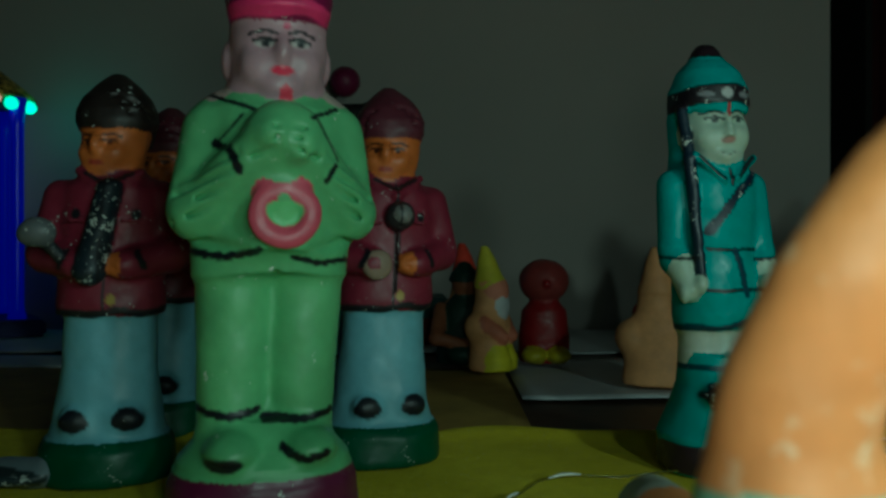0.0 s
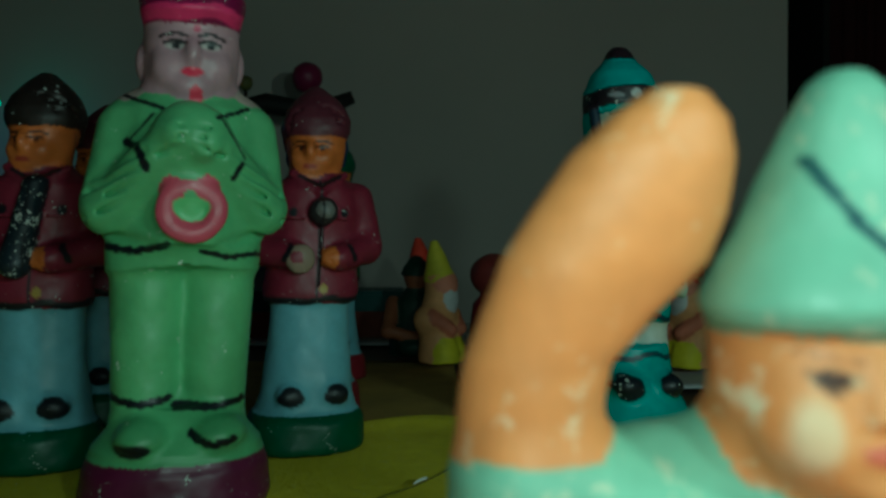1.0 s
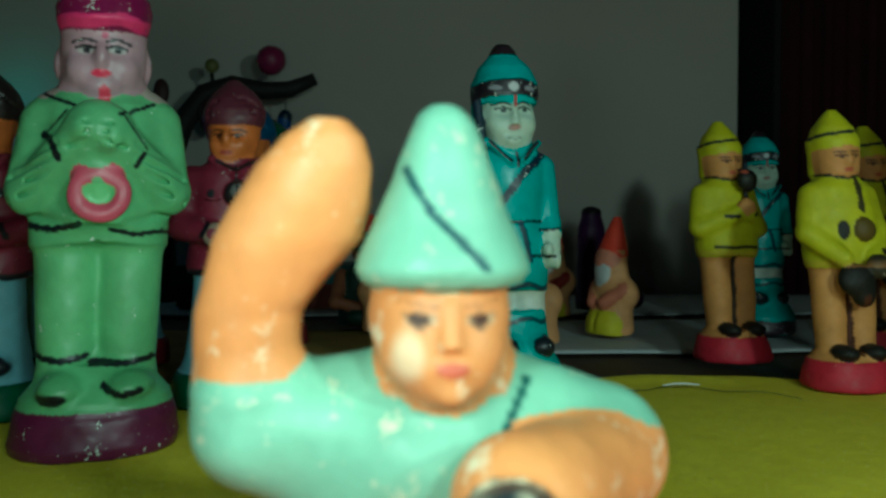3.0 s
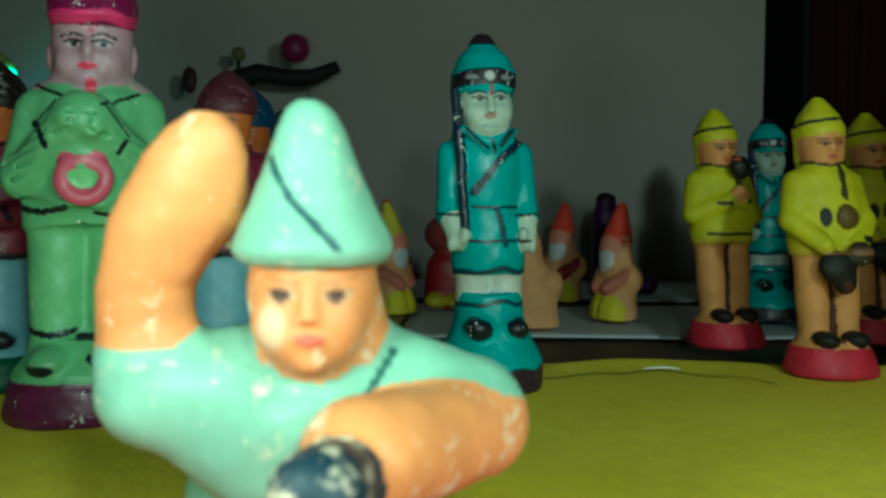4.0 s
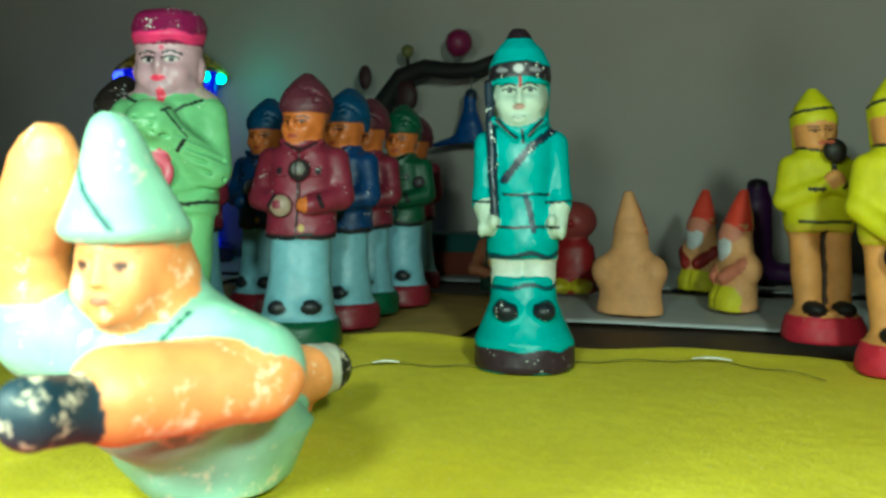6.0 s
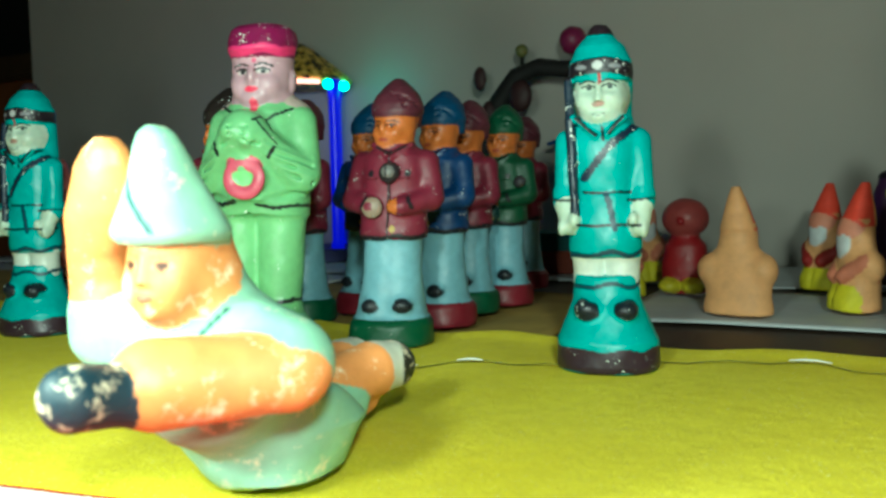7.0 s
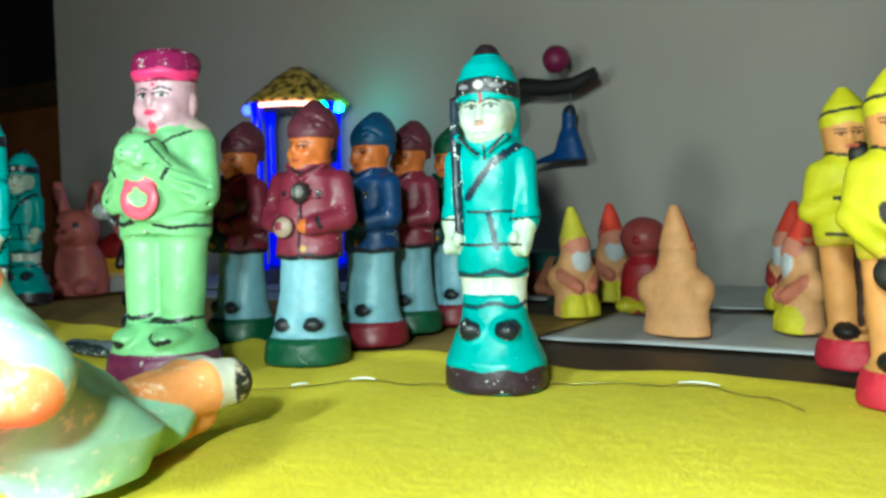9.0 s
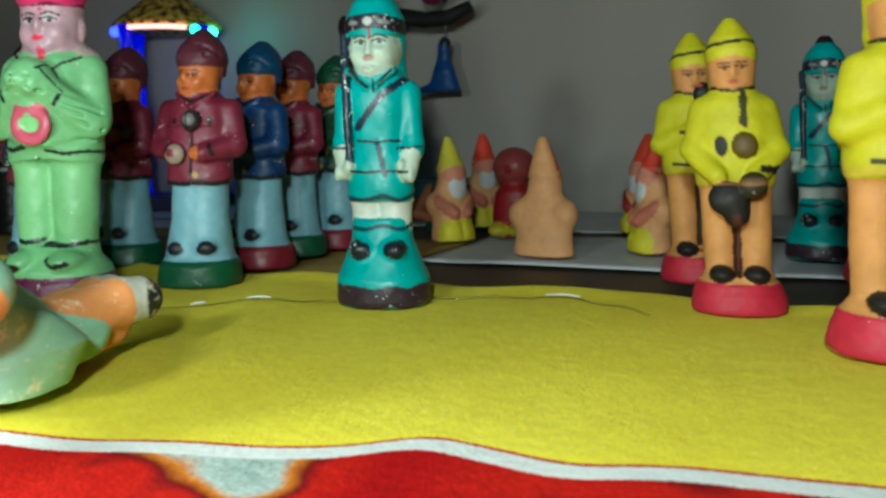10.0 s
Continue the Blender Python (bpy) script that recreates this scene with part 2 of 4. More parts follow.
    ob.matrix_world = pose(x, y, 0, 0, lean, turn) @ Matrix.Diagonal((size, size, size, 1))
    return tagged(ob, label, category, group)


INK = (22, 26, 34, 0.55)


# ---- setting ----
wall_rear = part("wall_north", slab(-1.23, 0.455, 0.99, 1.07, -0.9, 1.7), WALL, smooth=False)
tagged(wall_rear, "plain grey limewashed wall behind the display", "wall", kind="structure")
tagged(part("wall_recess", slab(0.455, 1.9, 1.30, 1.38, -0.9, 1.7), SHADEWALL, smooth=False), "recess wall, near-black to hold its shade", "wall", kind="structure")
# Side walls, near wall, ceiling and floor are added to close the room.
tagged(part("wall_east", slab(1.9, 1.98, -1.6, 1.38, -0.9, 1.7), SHADEWALL, smooth=False), "added side wall of the room, near-black to hold the shade", "wall", kind="structure")
tagged(part("wall_west", slab(-2.2, -2.12, -1.6, 1.5, -0.9, 1.7), SHADEWALL, smooth=False), "added side wall of the room, near-black to hold the shade", "wall", kind="structure")
tagged(part("wall_passage", slab(-2.12, -1.23, 1.42, 1.5, -0.9, 1.7), SHADEWALL, smooth=False), "wall beyond the corner, near-black to hold its shade", "wall", kind="structure")
tagged(part("wall_south", slab(-2.2, 1.98, -1.68, -1.6, -0.9, 1.7), SHADEWALL, smooth=False), "added wall on the near side of the room, near-black to hold the shade", "wall", kind="structure")
tagged(part("ceiling", slab(-2.2, 1.98, -1.68, 1.5, 1.7, 1.78), SHADEWALL, smooth=False), "added ceiling, near-black to hold the shade", "ceiling", kind="structure")
tagged(part("floor", slab(-2.2, 1.98, -1.68, 1.5, -0.98, -0.9), SHADEWALL, smooth=False), "added room floor, near-black to hold the shade", "floor", kind="structure")


def display_table():
    table = tagged(new("display_table"), "long low table with a dark brown board top under the dolls", "table")
    part("tabletop", slab(-1.20, 0.95, -0.34, 0.985, -0.046, -0.008, 0.003), PLANK, table, smooth=False)
    for x in (-1.16, 0.86):
        for y in (-0.27, 0.90):
            part("leg", slab(x, x + 0.06, y, y + 0.06, -0.9, -0.046, 0.004), PLANK, table, smooth=False)
    return table


display_table()


# The yellow felt, with its red flowered border towards the near edge.
def border_y(x):
    return sum(np.interp(x + d, (-0.6, -0.1, 0.023, 0.088, 0.126, 0.153, 0.185, 0.212, 0.224, 0.253, 0.272, 0.300, 0.349, 0.6),
                     (0.03, 0.080, 0.101, 0.119, 0.122, 0.130, 0.135, 0.147, 0.161, 0.156, 0.152, 0.163, 0.169, 0.20)) for d in (-0.009, -0.0045, 0, 0.0045, 0.009)) / 5


def far_edge(x):
    return 0.417 + 0.006 * np.sin(x * 31 + 0.6) + 0.003 * np.sin(x * 77)


def felt_material():
    n = Nodes("yellow_felt_with_red_border")
    a = n.node("ShaderNodeAttribute", attribute_name="border").outputs["Fac"]
    fuzz = n.math("ADD", a, n.math("MULTIPLY", n.math("SUBTRACT", n.noise(900, 2), 0.5), 0.0022))
    yellow = n.ramp(n.noise(9, 6, 0.7), [(0.3, lin(234, 210, 28)), (0.7, lin(250, 232, 62))])
    yellow = n.mix(n.ramp(n.noise(700, 2, 0.8), [(0.35, (0, 0, 0)), (0.75, (1, 1, 1))]), n.mix(0.2, yellow, lin(150, 132, 4)), yellow)
    yellow = n.mix(n.ramp(n.noise(85, 5, 0.7), [(0.38, (0.16,) * 3), (0.62, (0, 0, 0))]), yellow, lin(176, 150, 8))
    lint = n.ramp(n.noise(1100, 1, 0.5), [(0.72, (0, 0, 0)), (0.76, (1, 1, 1))])
    yellow = n.mix(lint, yellow, lin(250, 246, 200))
    flowers = n.ramp(n.noise(12, 2, 0.5), [(0.0, lin(120, 12, 24)), (0.36, lin(200, 16, 18)), (0.52, lin(222, 34, 20)), (0.56, lin(130, 20, 24)),
                                            (0.60, lin(238, 140, 40)), (0.64, lin(205, 222, 214)), (0.8, lin(160, 196, 186))])
    flowers = n.mix(n.ramp(n.noise(650, 2, 0.8), [(0.35, (0, 0, 0)), (0.75, (1, 1, 1))]), n.mix(0.45, flowers, (0.05, 0.0, 0.0)), flowers)

    def above(limit):
        return n.math("GREATER_THAN", fuzz, limit)
    col = n.mix(above(-0.0096), flowers, lin(225, 226, 222))
    col = n.mix(above(-0.0004), col, lin(190, 28, 14))
    col = n.mix(above(0.0014), col, yellow)
    n.bump(n.math("ADD", n.noise(1100, 3, 0.8), n.math("MULTIPLY", n.noise(120, 4, 0.7), 2.2)), 0.7, 0.0011)
    n.link(n.bsdf.inputs["Sheen Weight"], n.math("MULTIPLY", above(0.0014), 0.25))
    n.bsdf.inputs["Sheen Tint"].default_value = (*lin(246, 232, 120), 1)
    n.bsdf.inputs["Sheen Roughness"].default_value = 0.4
    return n.done(col, 0.95, 0.08)


def felt_cloth():
    xs = np.arange(-1.10, 0.80, 0.004)
    rows = 170
    near = -0.30
    grid, dist = [], []
    for x in xs:
        far = far_edge(x)
        for j in range(rows + 1):
            y = near + (far - near) * j / rows
            z = 0.0012 * noise.noise((x * 14, y * 14, 3)) + 0.0018 * noise.noise((x * 5, y * 6, 9))
            z += 0.0022 * math.exp(-((y - far + 0.012) / 0.01) ** 2) * (1 + 0.6 * math.sin(x * 40))
            z -= 0.006 * max(0.0, 1 - (far - y) / 0.004)
            grid.append((x, y, z - 0.001))
            dist.append(y - border_y(x))
    w = rows + 1
    faces = [(i * w + j, (i + 1) * w + j, (i + 1) * w + j + 1, i * w + j + 1) for i in range(len(xs) - 1) for j in range(rows)]
    me = mesh_from("felt_cloth", grid, faces, [felt_material()])
    me.attributes.new("border", "FLOAT", "POINT").data.foreach_set("value", dist)
    me.polygons.foreach_set("use_smooth", [True] * len(me.polygons))
    ob = new("felt_cloth", me)
    return tagged(ob, "yellow felt cloth with a white-edged red flowered border", "cloth")


felt_cloth()


def sheet(name, x0, x1, y0, y1, z, material, label, wave=0.006):
    """A loose sheet with uneven edges and slight buckles."""
    nx, ny = int((x1 - x0) / 0.012), max(6, int((y1 - y0) / 0.012))
    verts, faces = [], []
    for i in range(nx + 1):
        x = x0 + (x1 - x0) * i / nx
        a = y0 + wave * noise.noise((x * 9, y0, 1)) * 2
        b = y1 + wave * noise.noise((x * 9, y1, 5)) * 2
        for j in range(ny + 1):
            y = a + (b - a) * j / ny
            verts.append((x, y, z + 0.0016 * noise.noise((x * 12, y * 12, 7))))
    w = ny + 1
    faces = [(i * w + j, (i + 1) * w + j, (i + 1) * w + j + 1, i * w + j + 1) for i in range(nx) for j in range(ny)]
    me = mesh_from(name, verts, faces, [material])
    me.polygons.foreach_set("use_smooth", [True] * len(me.polygons))
    ob = new(name, me)
    mod = ob.modifiers.new("thickness", "SOLIDIFY")
    mod.thickness = 0.0012
    return tagged(ob, label, "sheet")


sheet("paper_sheet", 0.05, 0.62, 0.535, 0.715, -0.004, PAPER, "pale grey paper sheet lying on the board", 0.011)
TAN = plain("olive_tan_mat", lin(168, 138, 64), 0.85, 0.18, 30, 0.4)
sheet("straw_mat", -1.05, 0.046, 0.405, 0.655, -0.0035, TAN, "olive-tan woven mat under the band of dolls")
sheet("paper_sheet", -1.10, 0.80, 0.765, 0.975, -0.004, PAPER, "pale grey paper sheet along the wall")
sheet("paper_sheet", -1.05, -0.30, 0.66, 0.735, -0.004, PAPER, "narrow pale grey paper strip on the board")


# ---- the dolls ----
def piper():
    """Stout man in light green, hands to the mouth, with a magenta cap and a pink hoop."""
    G, LG, S, M, P = (120, 184, 126, 0.5), (126, 190, 130, 0.5), (182, 146, 158, 0.4), (124, 20, 74, 0.82), (198, 80, 104, 0.5)
    f = [
        Loft([(0, 0.033, 0.029, 0), (0.004, 0.034, 0.030, 0), (0.015, 0.032, 0.028, 0), (0.018, 0.030, 0.026, 0)], (96, 26, 66, 0.7), 0.002),
        Loft([(0.014, 0.030, 0.026, 0), (0.022, 0.030, 0.026, 0), (0.029, 0.024, 0.020, 0), (0.036, 0.020, 0.016, 0.001)], G, 0.004),
        Ball((-0.012, -0.014, 0.027), (0.010, 0.014, 0.007), G, 0.003), Ball((0.013, -0.014, 0.027), (0.010, 0.014, 0.007), G, 0.003),
        Limb((-0.0115, 0, 0.034), (-0.0120, 0, 0.092), 0.0120, 0.0140, LG, 0.004),
        Limb((0.0115, 0, 0.034), (0.0120, 0, 0.092), 0.0120, 0.0140, LG, 0.004),
        Loft([(0.086, 0.0252, 0.0190, 0), (0.096, 0.0262, 0.0215, 0), (0.112, 0.0266, 0.0235, 0), (0.128, 0.0256, 0.0215, 0), (0.143, 0.0226, 0.0165, 0), (0.150, 0.013, 0.010, 0)], G, 0.006),
        Ball((0, 0.004, 0.144), (0.026, 0.014, 0.010), (186, 168, 160, 0.3), 0.006),
        Limb((-0.0232, 0, 0.136), (-0.0268, -0.004, 0.109), 0.0086, 0.0090, G, 0.005), Limb((0.0232, 0, 0.136), (0.0268, -0.004, 0.109), 0.0086, 0.0090, G, 0.005),
        Limb((-0.0262, -0.008, 0.106), (-0.005, -0.0280, 0.130), 0.0092, 0.0078, G, 0.004), Limb((0.0262, -0.008, 0.106), (0.005, -0.0280, 0.130), 0.0092, 0.0078, G, 0.004),
        Ball((0, -0.0260, 0.133), (0.012, 0.010, 0.010), G, 0.004), Ball((-0.004, -0.0345, 0.131), (0.0045, 0.004, 0.004), G, 0.003), Ball((0.005, -0.0335, 0.128), (0.0045, 0.004, 0.005), G, 0.003),
        Loft([(0.094, 0.013, 0.012, -0.014), (0.112, 0.010, 0.011, -0.019), (0.128, 0.006, 0.008, -0.021)], G, 0.006),
        Ring((0.001, -0.0282, 0.1055), 0.0086, 0.0019, P, 0.002, 0.94, 0.55),
        *[Limb((s * 0.0330, -0.0100, z), (s * 0.0150, -0.0300, z + 0.0085), 0.0009, 0.0007, G, 0.0022, cut=True) for s in (-1, 1) for z in (0.1030, 0.1075, 0.1120, 0.1165)],
        *[Limb((s * 0.0105, -0.0305, 0.1240 + 0.0035 * k), (s * 0.0030, -0.0375, 0.1262 + 0.0035 * k), 0.0007, 0.0006, G, 0.0018, cut=True) for s in (-1, 1) for k in (0, 1, 2)],
        Limb((0, -0.0165, 0.044), (0, -0.0165, 0.090), 0.0012, 0.0012, G, 0.003, cut=True), Limb((-0.0285, -0.0060, 0.0985), (-0.0120, -0.0230, 0.0935), 0.0010, 0.0010, G, 0.003, cut=True), Limb((0.0285, -0.0060, 0.0985), (0.0120, -0.0230, 0.0935), 0.0010, 0.0010, G, 0.003, cut=True),
        Loft([(0.140, 0.0175, 0.0135, 0.001), (0.146, 0.0150, 0.0130, 0), (0.151, 0.0158, 0.0150, -0.001), (0.158, 0.0168, 0.0162, 0), (0.166, 0.0172, 0.0164, 0), (0.172, 0.0170, 0.0160, 0), (0.178, 0.0150, 0.0140, 0)], S, 0.004),
        Ball((-0.0072, -0.0115, 0.1570), (0.0056, 0.0046, 0.0056), S, 0.004), Ball((0.0072, -0.0115, 0.1570), (0.0056, 0.0046, 0.0056), S, 0.004), Ball((0, -0.0150, 0.1538), (0.0038, 0.0022, 0.0022), S, 0.002),
        Limb((-0.0085, -0.0168, 0.1645), (-0.0040, -0.0176, 0.1640), 0.0018, 0.0018, S, 0.003, cut=True), Limb((0.0085, -0.0168, 0.1645), (0.0040, -0.0176, 0.1640), 0.0018, 0.0018, S, 0.003, cut=True),
        Ball((-0.0170, 0.001, 0.1605), (0.0024, 0.004, 0.0066), S, 0.0015), Ball((0.0170, 0.001, 0.1605), (0.0024, 0.004, 0.0066), S, 0.0015),
        Ball((0, -0.0165, 0.1615), (0.0024, 0.003, 0.0046), S, 0.003), Ball((0, -0.013, 0.150), (0.0070, 0.005, 0.005), S, 0.003),
        Loft([(0.1725, 0.0168, 0.0164, 0), (0.1765, 0.0180, 0.0192, -0.002), (0.183, 0.0192, 0.0190, 0), (0.1880, 0.0178, 0.0174, 0), (0.1908, 0.0142, 0.0140, 0), (0.1922, 0.008, 0.008, 0)], M, 0.0015),
        Limb((0, 0, 0.030), (0, -0.002, 0.036), 0.005, 0.005, G, 0.004),
    ]
    p = face(0.1622, -0.004, 0.0142, INK, (226, 58, 92), mark=(spot(0.001, 0.1705, 0.0014, 0.0013, front=0), (190, 70, 110)), open_eyes=True)
    p += [(belt(0.1735, 0.1785, 0.0006), (224, 54, 118, 0.3)),
          (stroke([(0.0012, 0.1478), (0.0014, 0.1445)], 0.0042, front=0), (216, 66, 92)),
          (stroke([(-0.0225, 0.1475), (-0.015, 0.1435), (-0.0085, 0.1410)], 0.0016, front=0.006), INK), (stroke([(0.0205, 0.1440), (0.012, 0.1400), (0.0085, 0.1365)], 0.0016, front=0.006), INK),
          (stroke([(-0.0210, 0.1300), (-0.0175, 0.1270), (-0.0140, 0.1195)], 0.0026, front=0), INK), (stroke([(0.0175, 0.1215), (0.0145, 0.1165)], 0.0020, front=0), INK),
          (stroke([(-0.0270, 0.0935), (-0.017, 0.0915), (-0.0065, 0.0935)], 0.0026, front=0.02), INK), (stroke([(0.0050, 0.0915), (0.014, 0.0895), (0.0270, 0.0905)], 0.0019, front=0.02), INK),
          (stroke([(-0.0250, 0.0400), (-0.014, 0.0375), (-0.0040, 0.0395)], 0.0028, front=0.02), INK), (stroke([(-0.002, 0.0370), (0.010, 0.0360), (0.0230, 0.0375)], 0.0026, front=0.02), INK),
          (spot(-0.0155, 0.0245, 0.0065, 0.0026, front=-0.012), INK), (stroke([(0.004, 0.0285), (0.011, 0.0250), (0.018, 0.0265)], 0.0030, front=-0.008), INK),
          (spot(0.0008, 0.1058, 0.0062, 0.0042, front=-0.005), (128, 200, 130)), (stroke([(-0.0125, 0.1395), (-0.0165, 0.1340), (-0.0215, 0.1285)], 0.0008, front=0), INK), (stroke([(0.0095, 0.1370), (0.0150, 0.1285), (0.0185, 0.1235)], 0.0007, front=0), INK)]
    return clay("green_band_doll", f, p, 0.00085, GLOSSY, (0.036, 0.02))


def soldier(worn=0.4):
    """Slim soldier in turquoise with a speckled strap hanging from the headband to the hand."""
    C, W, D, F = (0, 170, 168, worn), (214, 222, 212, 0.45), (40, 28, 36, 0.7), (192, 212, 194, 0.45)
    f = [
        Loft([(0, 0.0256, 0.0230, 0), (0.003, 0.0266, 0.0240, 0), (0.015, 0.0263, 0.0234, 0), (0.020, 0.0240, 0.0212, 0), (0.026, 0.0212, 0.0188, 0), (0.035, 0.0178, 0.0158, 0), (0.044, 0.0163, 0.0138, 0), (0.048, 0.0158, 0.0134, 0)], C, 0.003),
        Ball((-0.0085, -0.0150, 0.0315), (0.0066, 0.0056, 0.0054), C, 0.004), Ball((0.0105, -0.0150, 0.0315), (0.0060, 0.0054, 0.0050), C, 0.004),
        Limb((-0.0074, 0, 0.042), (-0.0076, 0, 0.064), 0.0092, 0.0098, W, 0.002), Limb((0.0078, 0, 0.042), (0.0080, 0, 0.064), 0.0092, 0.0098, W, 0.002),
        Loft([(0.0585, 0.0172, 0.0142, 0), (0.064, 0.0180, 0.0148, 0), (0.074, 0.0182, 0.0148, 0), (0.080, 0.0178, 0.0142, 0), (0.092, 0.0160, 0.0130, 0), (0.108, 0.0178, 0.0142, 0), (0.119, 0.0186, 0.0140, 0), (0.125, 0.0160, 0.0125, 0), (0.131, 0.0115, 0.0105, 0), (0.136, 0.009, 0.009, 0)], C, 0.004),
        Limb((-0.0178, 0, 0.1175), (-0.0194, -0.002, 0.090), 0.0068, 0.0062, C, 0.003), Limb((0.0178, 0, 0.1175), (0.0196, -0.002, 0.088), 0.0068, 0.0062, C, 0.003),
        Limb((-0.0194, -0.002, 0.091), (-0.0192, -0.003, 0.0865), 0.0068, 0.0069, C, 0.001), Limb((0.0196, -0.002, 0.090), (0.0194, -0.003, 0.0865), 0.0068, 0.0069, C, 0.001),
        Limb((-0.0186, -0.006, 0.0845), (-0.0172, -0.0095, 0.0745), 0.0058, 0.0050, F, 0.002), Limb((0.0194, -0.005, 0.0845), (0.0180, -0.0085, 0.0735), 0.0056, 0.0050, F, 0.002),
        Ball((-0.0140, -0.0135, 0.0770), (0.0030, 0.0030, 0.0042), F, 0.0015), Ball((-0.0205, -0.0120, 0.0735), (0.0022, 0.0030, 0.0042), F, 0.0015), Ball((0.0155, -0.0128, 0.0775), (0.0026, 0.0030, 0.0040), F, 0.0015), Ball((0.0205, -0.0110, 0.0720), (0.0022, 0.0030, 0.0042), F, 0.0015),
        Ball((0, -0.0020, 0.1405), (0.0142, 0.0140, 0.0142), F, 0.003), Ball((0, -0.0072, 0.1312), (0.0088, 0.0076, 0.0060), F, 0.005), Ball((-0.0065, -0.0095, 0.1375), (0.0050, 0.0046, 0.0050), F, 0.003), Ball((0.0065, -0.0095, 0.1375), (0.0050, 0.0046, 0.0050), F, 0.003),
        Loft([(0.1375, 0.0022, 0.0024, -0.0158), (0.1410, 0.0015, 0.0022, -0.0150), (0.1460, 0.0012, 0.0018, -0.0138)], F, 0.002),
        Ball((0, -0.0138, 0.1298), (0.0036, 0.0020, 0.0022), F, 0.002), Limb((-0.0044, -0.0158, 0.1328), (0.0044, -0.0158, 0.1328), 0.0008, 0.0008, F, 0.0015, cut=True),
        Limb((-0.0066, -0.0145, 0.1436), (-0.0040, -0.0152, 0.1432), 0.0016, 0.0016, F, 0.003, cut=True), Limb((0.0066, -0.0145, 0.1436), (0.0040, -0.0152, 0.1432), 0.0016, 0.0016, F, 0.003, cut=True),
        Loft([(0.1240, 0.0165, 0.0085, 0.0060), (0.132, 0.0150, 0.0090, 0.0065), (0.146, 0.0156, 0.0100, 0.0055), (0.158, 0.0150, 0.0100, 0.004)], C, 0.003),
        Loft([(0.1480, 0.0154, 0.0148, 0), (0.1520, 0.0164, 0.0160, 0), (0.1585, 0.0160, 0.0156, 0), (0.1612, 0.0146, 0.0142, 0), (0.1660, 0.0126, 0.0124, 0.0005), (0.1695, 0.0096, 0.0096, 0.001), (0.1715, 0.0072, 0.0072, 0.001)], C, 0.0015),
        Loft([(0.1688, 0.0070, 0.0070, 0.001), (0.1720, 0.0072, 0.0072, 0.001), (0.1755, 0.0056, 0.0056, 0.001), (0.1778, 0.0034, 0.0034, 0.001)], D, 0.0015),
        Limb((-0.0160, -0.0070, 0.1485), (-0.0152, -0.0105, 0.128), 0.0023, 0.0024, (26, 44, 62, 0.78), 0.001), Limb((-0.0152, -0.0105, 0.128), (-0.0135, -0.0132, 0.080), 0.0026, 0.0022, (26, 44, 62, 0.78), 0.001),
        Limb((-0.0126, -0.0120, 0.1290), (-0.0022, -0.0142, 0.1195), 0.0016, 0.0012, C, 0.0015), Limb((0.0126, -0.0120, 0.1290), (0.0030, -0.0142, 0.1200), 0.0016, 0.0012, C, 0.0015),
        Limb((-0.0125, -0.0140, 0.0912), (0.0140, -0.0140, 0.0912), 0.0008, 0.0008, C, 0.0015, cut=True),
    ]
    p = face(0.1422, -0.004, 0.0124, (44, 58, 60, 0.3), (176, 140, 132), mark=(stroke([(0.0004, 0.1462), (0.0004, 0.1512)], 0.0015, front=0), (176, 60, 60)))
    arch = lambda z0, z1: lambda v: np.clip(np.minimum(v[:, 2] + 9 * v[:, 0] ** 2 - z0, z1 - v[:, 2] - 9 * v[:, 0] ** 2) / 0.0004 + 0.5, 0, 1)
